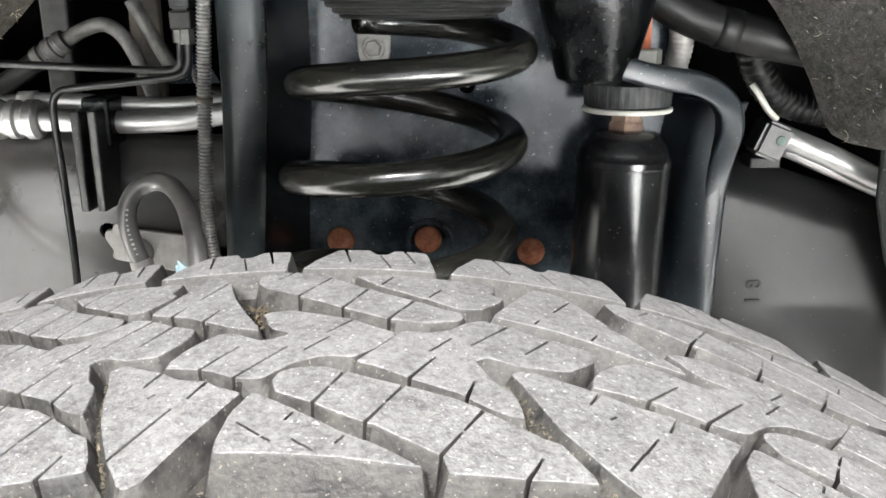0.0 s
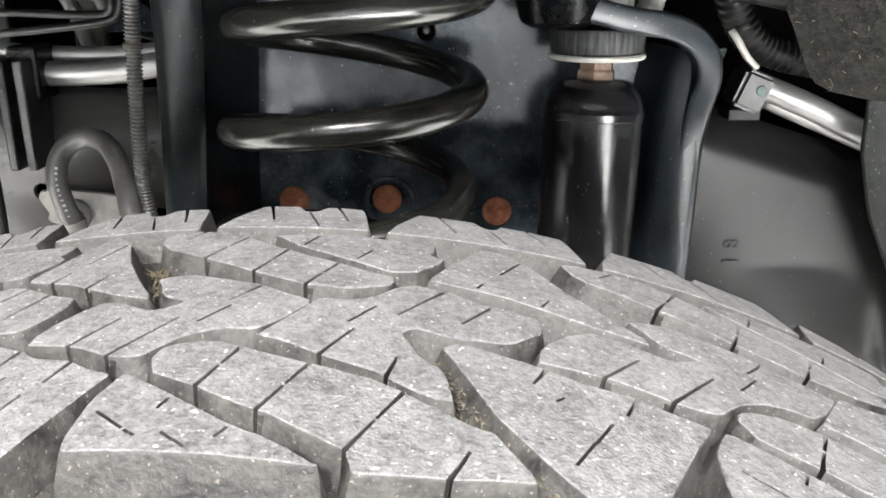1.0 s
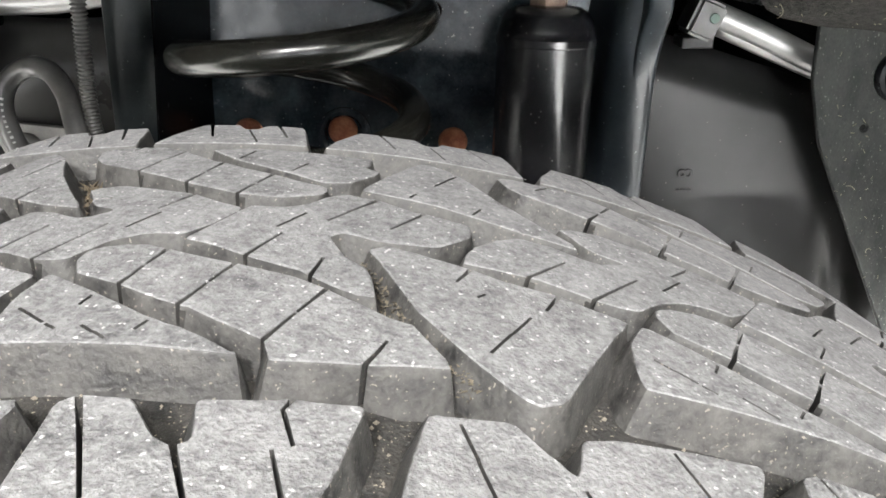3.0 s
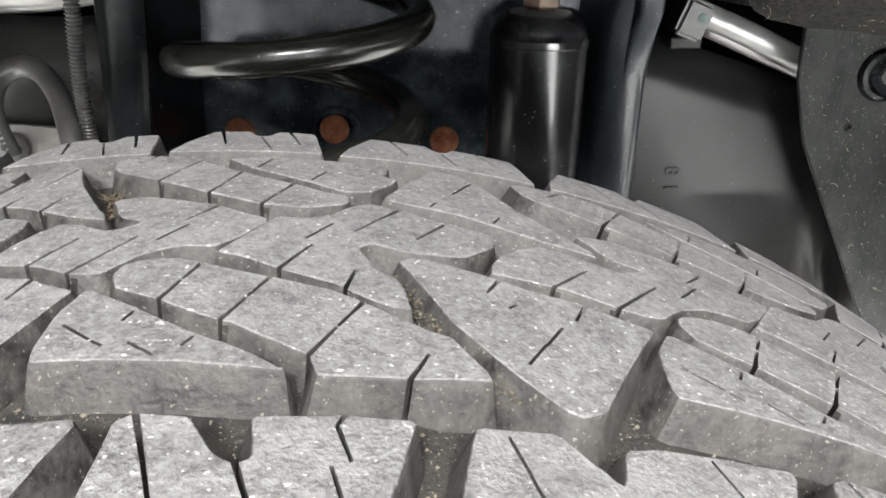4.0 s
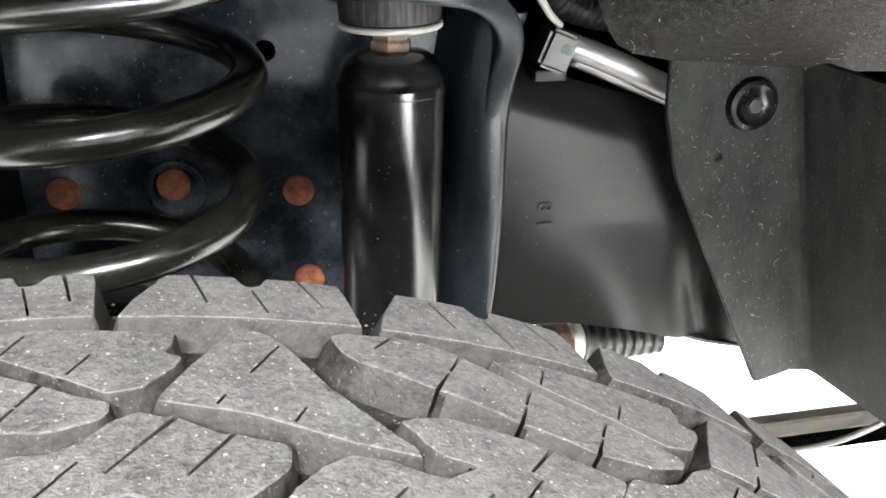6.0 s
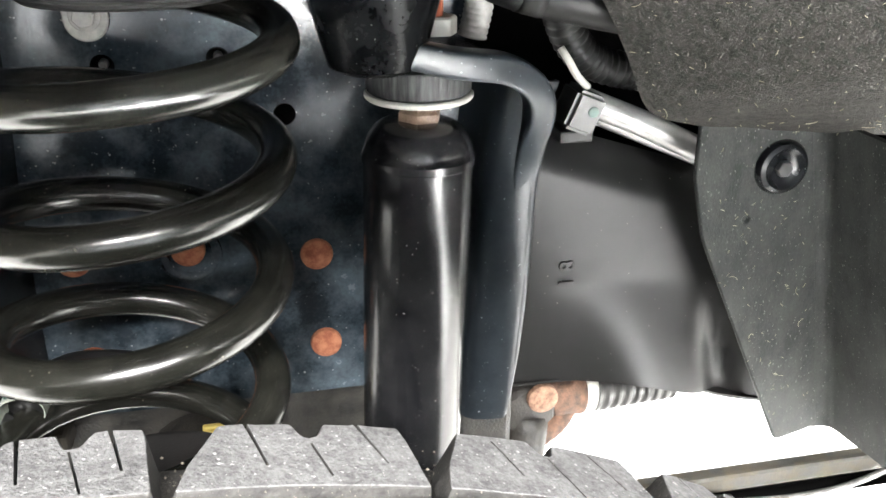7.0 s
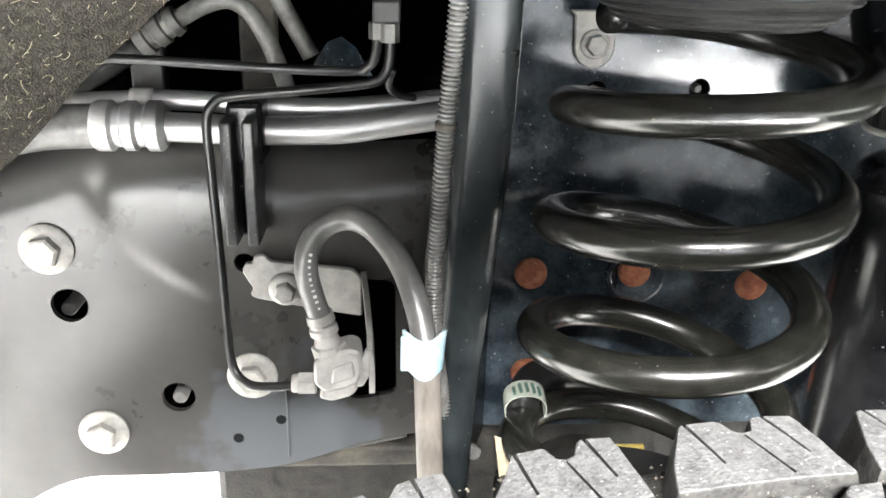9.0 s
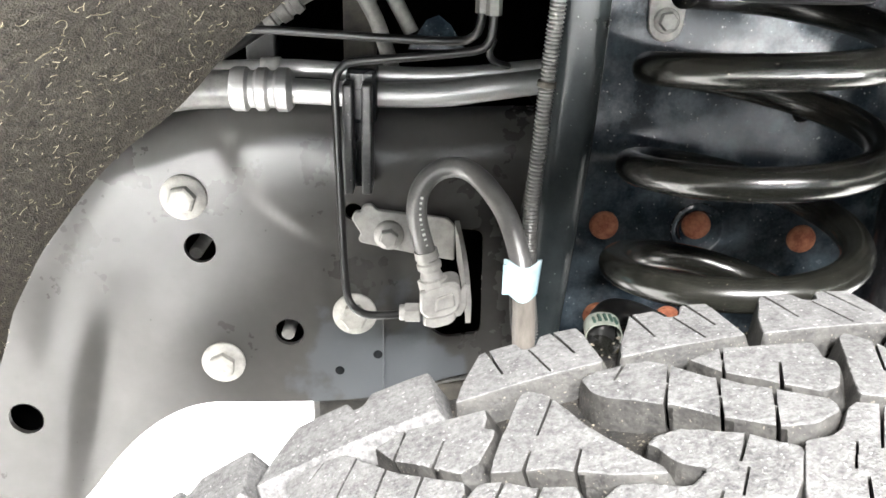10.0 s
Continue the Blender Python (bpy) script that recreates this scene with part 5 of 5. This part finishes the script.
def build_upper_left():
    p = thing("air_line", (-0.24, 0.60, 0.83), "dull grey metal pipe bending up in the dark bay", "pipe")
    tube("pipe", [(-0.270, 0.600, 0.872), (-0.255, 0.600, 0.880), (-0.241, 0.600, 0.8835), (-0.230, 0.600, 0.878), (-0.222, 0.600, 0.866), (-0.216, 0.600, 0.852), (-0.209, 0.600, 0.830), (-0.205, 0.60, 0.81)], 0.0052, DULL, p)
    m = Matrix.Translation((-0.292, 0.600, 0.8585)) @ Matrix.Rotation(radians(58), 4, "Y")
    part("crimp", lathe("crimp", [(0.0, 0.0), (0.0085, 0.0), (0.009, 0.006), (0.0075, 0.007), (0.0075, 0.010), (0.009, 0.011), (0.009, 0.017), (0.0075, 0.018), (0.0075, 0.021), (0.009, 0.022), (0.008, 0.027), (0.0, 0.027)], DULL, m, 28), DULL, p)
    tube("hose_end", [(-0.292, 0.600, 0.8585), (-0.305, 0.600, 0.850), (-0.325, 0.600, 0.838), (-0.36, 0.60, 0.82)], 0.0075, RUBBER, p, "black rubber hose")
    q = thing("air_line", (-0.21, 0.60, 0.85), "dull grey metal pipe slanting through the dark bay", "pipe")
    tube("pipe", [(-0.221, 0.605, 0.90), (-0.211, 0.605, 0.880), (-0.200, 0.605, 0.860), (-0.196, 0.605, 0.852)], 0.0052, DULL, q)
    s = thing("bay_strut", (-0.23, 0.66, 0.80), "weathered grey bracket standing in the dark bay", "bracket")
    box("upright", (-0.246, 0.66, 0.80), (-0.222, 0.67, 0.95), DIRTY, s, "", 0.002)
    s = thing("bay_strut", (-0.30, 0.66, 0.80), "dark grey bracket standing in the dark bay", "bracket")
    box("upright", (-0.318, 0.665, 0.80), (-0.296, 0.675, 0.93), HOSE, s, "", 0.002)
    v = thing("bay_cover", (-0.18, 0.60, 0.84), "small dark blue-grey plastic wedge in the bay", "cover")
    rows = [[(-0.198, 0.60, 0.842), (-0.182, 0.60, 0.842), (-0.160, 0.60, 0.842)], [(-0.192, 0.602, 0.852), (-0.178, 0.602, 0.856), (-0.164, 0.602, 0.848)], [(-0.186, 0.606, 0.8605), (-0.178, 0.606, 0.8635), (-0.170, 0.606, 0.8575)]]
    sheet("wedge", rows, 0.004, ECOAT, v)


build_upper_left()


def build_lower():
    c = thing("crossmember", (-0.2, 0.62, 0.56), "greasy dark steel crossmember under the frame rail", "crossmember")
    box("beam", (-0.27, 0.60, 0.505), (0.16, 0.66, 0.612), GREASY, c, "", 0.006)
    box("flange", (-0.27, 0.575, 0.588), (-0.10, 0.60, 0.604), DIRTY, c, "dusty brown flange", 0.003)
    box("bracket", (0.1605, 0.60, 0.44), (0.204, 0.66, 0.610), GREASY, c, "greasy black bracket at the end of the crossmember", 0.005)
    tube("bar", [(-0.26, 0.58, 0.600), (-0.20, 0.578, 0.606), (-0.14, 0.578, 0.618)], 0.008, GREASY, c, "round dirty bar")
    h = thing("drain_hose", (-0.0834, 0.47, 0.70), "black hose end wrapped in a curled paper label", "hose")
    tube("hose", [(-0.0834, 0.468, 0.6990), (-0.0800, 0.482, 0.7000), (-0.070, 0.500, 0.6985), (-0.052, 0.515, 0.690), (-0.03, 0.53, 0.675)], 0.0085, TUBE, h, segs=22)
    tube("hose_tail", [(-0.0870, 0.462, 0.6990), (-0.0925, 0.458, 0.6900), (-0.0930, 0.456, 0.6760), (-0.0890, 0.456, 0.6600), (-0.084, 0.458, 0.64)], 0.0045, TUBE, h, segs=16)
    rows = []
    for k in range(7):
        y = 0.4590 + 0.0135 * k / 6
        row = []
        for n in range(25):
            ang = radians(-12 + 212 * n / 24)
            r = 0.0100 + 0.0006 * math.sin(3 * ang)
            row.append((-0.0834 + r * math.cos(ang) + 0.0010 * (k / 6), y, 0.7005 + r * math.sin(ang) + 0.0012 * k / 6))
        rows.append(row)
    label = sheet("paper_label", rows, 0.0005, LABEL, h, "pale paper label with green print")
    # unreadable green print: short bars across the label
    for k in range(5):
        ang = radians(52 + 17 * k)
        q = Vector((-0.0834 + 0.0113 * math.cos(ang), 0.4645, 0.7010 + 0.0113 * math.sin(ang)))
        box("printed_bar", (q.x - 0.0007, 0.4605, q.z - 0.0006), (q.x + 0.0007, 0.4605 + random.uniform(0.006, 0.009), q.z + 0.0006), INK, label, "", 0)
    rows = []
    for k in range(9):
        f = k / 8
        rows.append([(-0.0985 + 0.004 * f, 0.4560 - 0.014 * f, 0.690 - 0.036 * f), (-0.0935 + 0.006 * math.sin(3 * f), 0.4520 - 0.014 * f, 0.690 - 0.037 * f), (-0.0885 + 0.004 * f, 0.4550 - 0.014 * f, 0.690 - 0.036 * f)])
    sheet("paper_tail", rows, 0.0005, TAIL, h, "cream paper tail of the label")
    a = thing("axle_perch", (-0.02, 0.45, 0.60), "dark dirty spring perch on the axle", "spring perch")
    part("cup", lathe("cup", [(0.0, 0.652), (0.058, 0.652), (0.066, 0.649), (0.068, 0.64), (0.06, 0.60), (0.045, 0.56), (0.0, 0.56)], RUBBER, Matrix.Translation((-0.030, 0.440, 0)), 40), RUBBER, a)
    part("axle_tube", sweep("axle_tube", [Vector((-0.02, 0.30, 0.56)), Vector((-0.02, 0.9, 0.55))], 0.04, GREASY, 24), GREASY, a, "dirty axle tube")
    k = thing("control_arm", (-0.06, 0.49, 0.555), "greasy black lower control arm beside the axle", "control arm")
    part("arm", sweep("arm", smooth_path([(-0.215, 0.50, 0.560), (-0.12, 0.495, 0.566), (-0.02, 0.49, 0.570), (0.10, 0.49, 0.566)], 0.01), 0.034, GREASY, 20), GREASY, k)
    y = thing("yellow_tag", (0.0, 0.53, 0.62), "small yellow plastic tag by the spring perch", "tag")
    box("chip", (-0.012, 0.532, 0.612), (0.006, 0.536, 0.630), YELLOW, y, "", 0.001)


build_lower()

# ---- ahead of the tower ----
def build_right():
    p = thing("aluminium_line", (0.27, 0.555, 0.78), "bright aluminium pipe slanting down ahead of the damper", "pipe")
    tube("pipe", [(0.222, 0.557, 0.8125), (0.260, 0.555, 0.797), (0.300, 0.552, 0.7785), (0.36, 0.548, 0.755)], 0.0080, ALU, p)
    tube("rear_pipe", [(0.235, 0.566, 0.800), (0.270, 0.564, 0.785), (0.31, 0.562, 0.768)], 0.0055, ALU, p, "thinner aluminium pipe")
    c = thing("pipe_clip", (0.219, 0.55, 0.79), "grey plastic pipe clip with a green dot", "clip")
    rows = []
    m = Matrix.Translation((0.2195, 0.5545, 0.8080)) @ Matrix.Rotation(radians(22), 4, "Y")
    bm = bmesh.new()
    bmesh.ops.create_cube(bm, size=1)
    for v in bm.verts:
        v.co = Vector((v.co.x * 0.019, v.co.y * 0.026, v.co.z * 0.024))
    bmesh.ops.bevel(bm, geom=bm.edges[:], offset=0.0025, segments=3, affect="EDGES")
    bm.transform(m)
    part("clip_body", bm, HOSE, c)
    part("green_dot", lathe("green_dot", [(0.0, 0.0006), (0.003, 0.0006), (0.0032, 0.0)], INK, facing(0.2235, 0.5412, 0.809), 16), INK, c, "small green paint dot")
    box("clip_foot", (0.206, 0.545, 0.790), (0.226, 0.566, 0.797), RUBBER, c, "black clip foot", 0.001)
    z = thing("cable_tie", (0.213, 0.55, 0.82), "white cable tie tail beside the pipe clip", "cable tie")
    tube("strap", [(0.2035, 0.548, 0.845), (0.2085, 0.546, 0.8375), (0.2140, 0.546, 0.829), (0.2215, 0.548, 0.822)], 0.0022, WASHER, z, segs=6)

    s = thing("cable_sleeve", (0.18, 0.52, 0.86), "thick black cable sleeve above the damper", "cable")
    tube("sleeve", [(0.120, 0.525, 0.912), (0.141, 0.52, 0.895), (0.165, 0.52, 0.884), (0.195, 0.52, 0.876), (0.235, 0.52, 0.868), (0.28, 0.53, 0.86)], 0.0125, LOOM, s)
    tube("tape_band", [(0.170, 0.52, 0.8822), (0.182, 0.52, 0.8790)], 0.0130, LOOM, s, "black tape band")
    w = thing("cable_sleeve", (0.22, 0.55, 0.83), "black corrugated loom hanging behind the liner", "cable")
    part("sleeve", sweep("sleeve", smooth_path([(0.200, 0.55, 0.875), (0.208, 0.555, 0.855), (0.222, 0.56, 0.838), (0.245, 0.565, 0.828), (0.29, 0.57, 0.82)], 0.0012), 0.011, LOOM, 16, lambda i, n: 1.0 if i % 4 < 2 else 0.88), LOOM, w)
    b = thing("top_bolt", (0.1245, 0.522, 0.858), "orange rusty damper stud with a pale nut", "bolt")
    part("stud_shank", lathe("stud_shank", [(0.0, 0.04), (0.0058, 0.04), (0.0062, 0.038), (0.0062, 0.0), (0.0, 0.0)], ORANGE, Matrix.Translation((0.1245, 0.522, 0.866)), 18), ORANGE, b)
    part("nut_body", hexagon("nut_body", 0.0105, 0.0, 0.009, WASHER, Matrix.Translation((0.1275, 0.522, 0.860))), WASHER, b, "pale nut")

    v = thing("metal_sleeve", (0.15, 0.535, 0.86), "pale metallic corrugated sleeve curling behind the damper stud", "sleeve")
    part("sleeve", sweep("sleeve", smooth_path([(0.130, 0.540, 0.902), (0.143, 0.538, 0.897), (0.151, 0.537, 0.886), (0.153, 0.537, 0.872), (0.150, 0.538, 0.855)], 0.0010), 0.0078, CAST, 20, lambda i, n: 1.0 if i % 3 < 2 else 0.93), CAST, v)

    t = thing("tie_rod_end", (0.23, 0.62, 0.5), "greasy black tie rod joint with a rusty cap", "tie rod")
    part("joint", lathe("joint", [(0.0, 0.016), (0.010, 0.016), (0.020, 0.014), (0.026, 0.006), (0.028, -0.006), (0.022, -0.02), (0.0, -0.024)], GREASY, facing(0.224, 0.632, 0.546, 20), 9), GREASY, t)
    part("cap", lathe("cap", [(0.0, 0.006), (0.0100, 0.006), (0.0120, 0.0045), (0.0122, 0.0), (0.0, 0.0)], RUST_TAN, facing(0.232, 0.6165, 0.562), 28), RUST_TAN, t, "round tan rusty cap")
    part("yoke", sweep("yoke", smooth_path([(0.258, 0.638, 0.558), (0.262, 0.637, 0.540), (0.252, 0.634, 0.522), (0.232, 0.630, 0.510)], 0.003), 0.0095, RUST_DARK, 18), RUST_DARK, t, "brown rusty yoke round the joint")
    part("arm", sweep("arm", smooth_path([(0.236, 0.634, 0.552), (0.252, 0.640, 0.546), (0.266, 0.644, 0.543), (0.274, 0.645, 0.542)], 0.004), 0.0185, RUST_DARK, 24, lambda i, n: 0.75 + 0.25 * min(1.0, 2.5 * i / n)), RUST_DARK, t, "rusty brown arm")
    part("knuckle", sweep("knuckle", smooth_path([(0.226, 0.630, 0.538), (0.222, 0.622, 0.512), (0.205, 0.60, 0.49), (0.15, 0.5, 0.45), (0.05, 0.33, 0.41)], 0.01), 0.017, GREASY, 14), GREASY, t, "greasy black steering arm")
    g = thing("rubber_boot", (0.32, 0.65, 0.52), "grey ribbed rubber bellows with a white clamp ring", "boot")
    part("bellows", sweep("bellows", smooth_path([(0.285, 0.650, 0.540), (0.32, 0.653, 0.536), (0.362, 0.656, 0.531)], 0.0012), 0.020, HOSE, 28, lambda i, n: (1.0 - 0.35 * i / n) * (1.0 if i % 8 < 4 else 0.86)), HOSE, g)
    part("clamp_ring", sweep("clamp_ring", [Vector((0.273, 0.648, 0.541)), Vector((0.284, 0.650, 0.540))], 0.0195, WASHER, 28), WASHER, g, "white clamp ring")

    l = thing("lower_valance", (0.6, 0.66, 0.40), "dirty brown edge of the lower bumper valance", "valance")
    box("strip", (0.28, 0.616, 0.436), (0.95, 0.630, 0.456), MOSSY, l, "", 0.004)
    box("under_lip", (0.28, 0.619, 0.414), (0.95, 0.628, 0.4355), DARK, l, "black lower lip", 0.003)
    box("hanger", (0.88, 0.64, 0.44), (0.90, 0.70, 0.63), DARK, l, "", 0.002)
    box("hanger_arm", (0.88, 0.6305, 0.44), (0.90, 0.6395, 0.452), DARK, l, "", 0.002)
    k = thing("ground_cable", (0.52, 0.62, 0.42), "thin black cable with a clip along the valance", "cable")
    tube("strand", [(0.34, 0.612, 0.432), (0.38, 0.611, 0.432), (0.42, 0.610, 0.430), (0.47, 0.609, 0.427), (0.52, 0.608, 0.431), (0.56, 0.607, 0.444), (0.60, 0.606, 0.466)], 0.0028, RIBBED, k)
    tube("clip_sleeve", [(0.392, 0.611, 0.432), (0.412, 0.610, 0.4305)], 0.007, RUBBER, k, "black clip sleeve")


build_right()


# ---- wheel arch liner ----
CX, CZ = TYRE_X, TYRE_TOP - TYRE_R


def felt_fibres(parent, spots, curly=0.06):
    """Curled straw and lint caught in the felt, as one part."""
    verts, faces = [], []
    for q, n in spots:
        t = n.orthogonal().normalized()
        t = Matrix.Rotation(random.uniform(0, 2 * math.pi), 3, n) @ t
        b = n.cross(t)
        length, curl = random.uniform(0.0008, 0.0030), random.uniform(-1.0, 1.0)
        if random.random() < curly:
            length, curl = random.uniform(0.003, 0.014) * random.uniform(0.5, 1.0), random.gauss(0, 2.0)
        ang, r, at = 0.0, random.uniform(0.00008, 0.00018), Vector(q) + n * 0.0006
        steps = 7
        base = len(verts)
        for k in range(steps + 1):
            d = t * math.cos(ang) + b * math.sin(ang)
            s = n.cross(d)
            verts += [at + s * r, at + n * r * 1.6, at - s * r]
            at = at + d * length / steps + n * random.uniform(-0.0001, 0.0003)
            ang += curl / steps
        for k in range(steps):
            o = base + 3 * k
            faces += [(o, o + 1, o + 4, o + 3), (o + 1, o + 2, o + 5, o + 4)]
    ob = part("caught_straw", mesh_from("caught_straw", verts, faces, STRAW), STRAW, parent, "pale straw and lint caught in the felt")
    ob["kind"] = "stuff"


def scatter(rows, count):
    spots = []
    h, w = len(rows), len(rows[0])
    while len(spots) < count:
        i, k, f, g = random.randrange(h - 1), random.randrange(w - 1), random.random(), random.random()
        a, b, c = Vector(rows[i][k]), Vector(rows[i][k + 1]), Vector(rows[i + 1][k])
        n = (c - a).cross(b - a)
        if n.length < 1e-9:
            continue
        n.normalize()
        q = a + (b - a) * f + (c - a) * g
        to = Vector((CX, 0.1, 0.7)) - q
        if n.dot(to) < 0:
            n = -n
        spots.append((q, n))
    return spots


def build_liner():
    left = thing("felt_liner", (-0.45, 0.3, 0.6), "dark grey felt wheel arch liner with caught straw", "wheel arch liner", "felt liners")
    # inner edge, from low at the back to the top
    edge = [(-0.470, 0.60), (-0.452, 0.65), (-0.431, 0.702), (-0.392, 0.760), (-0.356, 0.796), (-0.329, 0.816), (-0.298, 0.849), (-0.263, 0.880), (-0.225, 0.915), (-0.19, 0.95)]
    inner = smooth_path([(x, 0.506, z) for x, z in edge], 0.010)
    rows = []
    for j in range(15):
        f = j / 14
        row = []
        for q in inner:
            ang = math.atan2(q.x - CX, q.z - CZ)
            far = Vector((CX + 0.62 * math.sin(ang), 0.06, CZ + 0.64 * math.cos(ang)))
            p = q.lerp(far, f)
            p += Vector((math.sin(ang), 0, math.cos(ang))) * (0.030 * math.sin(math.pi * min(1, f * 1.6)) - 0.012 * math.exp(-((f - 0.30) / 0.06) ** 2))
            p += Vector((noise.noise(p * 30), noise.noise(p * 30 + Vector((5, 0, 0))), noise.noise(p * 30 + Vector((0, 5, 0))))) * 0.0015
            row.append(p)
        rows.append(row)
    sheet("felt_sheet", rows, 0.004, FELT_BROWN, left)
    felt_fibres(left, scatter(rows, 3800), 0.18)

    right = thing("felt_liner", (0.35, 0.3, 0.8), "dark grey felt wheel arch liner with a torn cut edge", "wheel arch liner", "felt liners")
    edge = [(0.155, 0.930), (0.185, 0.900), (0.205, 0.876), (0.222, 0.850), (0.240, 0.818), (0.262, 0.811), (0.30, 0.806), (0.35, 0.801), (0.40, 0.797), (0.46, 0.79)]
    inner = smooth_path([(x, 0.506 - 0.02 * max(0, (z - 0.83) / 0.07), z) for x, z in edge], 0.008)
    rows = []
    for j in range(13):
        f = j / 12
        row = []
        for i, q in enumerate(inner):
            g = i / (len(inner) - 1)
            far = Vector((0.36 + 0.28 * g, 0.06, 1.06 - 0.20 * g))
            p = q.lerp(far, f)
            p += Vector((0.012, 0, 0.012)) * math.sin(math.pi * f)
            p += Vector((noise.noise(p * 40), noise.noise(p * 40 + Vector((5, 0, 0))), noise.noise(p * 40 + Vector((0, 5, 0))))) * 0.0012
            row.append(p)
        rows.append(row)
    sheet("felt_sheet", rows, 0.004, FELT, right)
    felt_fibres(right, scatter(rows, 900))

    panel = thing("splash_panel", (0.36, 0.515, 0.57), "dark grey plastic splash panel with a push fastener", "splash panel")
    outline = [(0.2775, 0.815), (0.2785, 0.775), (0.289, 0.735), (0.368, 0.575), (0.390, 0.581), (0.3985, 0.584), (0.349, 0.806)]
    plate("panel_face", [outline, circle(0.3158, 0.7455, 0.0022, 10)], 0.516, 0.003, PLASTIC, panel, "", 0.004, 0.001)
    rows = []
    for k in range(15):
        f = k / 14
        row = []
        for a, y in ((-0.005, 0.5172), (0.003, 0.5162), (0.007, 0.5135), (0.0085, 0.508), (0.0095, 0.49), (0.012, 0.44), (0.016, 0.36), (0.022, 0.26), (0.03, 0.16), (0.04, 0.06)):
            low = 0.582 + 0.10 * (0.5165 - y) * (1 if y > 0.4 else 0.4)
            z = low + (0.806 - low) * f
            row.append((0.3965 - 0.235 * (z - 0.60) + a, y, z))
        rows.append(row)
    sheet("side_return", rows, 0.003, PLASTIC, panel, "side of the panel folded towards the wheel")
    spots = [(Vector((x, 0.5158, z)), Vector((0, -1, 0))) for x, z in ((random.uniform(0.29, 0.385), random.uniform(0.60, 0.80)) for _ in range(130)) if x > 0.29 + max(0.0, 0.735 - z) * 0.5 and x < 0.388 - 0.235 * (z - 0.60)]
    felt_fibres(panel, spots)
    m = facing(0.3325, 0.516, 0.778)
    f = thing("push_fastener", (0.3325, 0.516, 0.778), "round black plastic push fastener in the splash panel", "fastener")
    part("disc", lathe("disc", [(0.0, 0.0022), (0.0085, 0.0022), (0.0105, 0.0035), (0.0125, 0.0052), (0.0150, 0.0042), (0.0165, 0.0016), (0.0168, 0.0)], BLACK, m, 36), BLACK, f)
    part("head", hexagon("head", 0.0050, 0.002, 0.006, HOSE, m), HOSE, f)
    # out of view; added so the lamps overhead don't flood the wheel well
    arch = thing("arch_light_block", (0, 0.3, 1.06), "unseen black sheet added over the wheel to block overhead light", "arch cover")
    rows = []
    for j in range(9):
        y = 0.06 + 0.46 * j / 8
        rows.append([(CX + 0.62 * math.sin(a), y, CZ + 0.66 * math.cos(a)) for a in [radians(-36 + 78 * i / 30) for i in range(31)]])
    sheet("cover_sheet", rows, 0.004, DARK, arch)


build_liner()


# ---- the dark bay that closes the place behind the lines ----
def build_bay():
    b = thing("engine_bay", (0, 0.75, 0.62), "black box closing the engine bay, its shade put into the colour", "engine bay")
    # sides painted near black in place of the bay's shade
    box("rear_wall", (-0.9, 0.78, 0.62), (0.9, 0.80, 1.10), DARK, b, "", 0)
    # unseen lid, added to keep overhead light out
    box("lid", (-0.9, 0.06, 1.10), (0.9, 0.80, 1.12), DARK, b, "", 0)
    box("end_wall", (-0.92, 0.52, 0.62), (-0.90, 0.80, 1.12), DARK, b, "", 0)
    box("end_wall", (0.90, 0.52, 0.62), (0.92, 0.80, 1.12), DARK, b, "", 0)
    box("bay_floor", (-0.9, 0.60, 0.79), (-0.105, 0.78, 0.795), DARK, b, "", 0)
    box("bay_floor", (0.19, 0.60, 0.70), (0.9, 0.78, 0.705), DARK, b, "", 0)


build_bay()
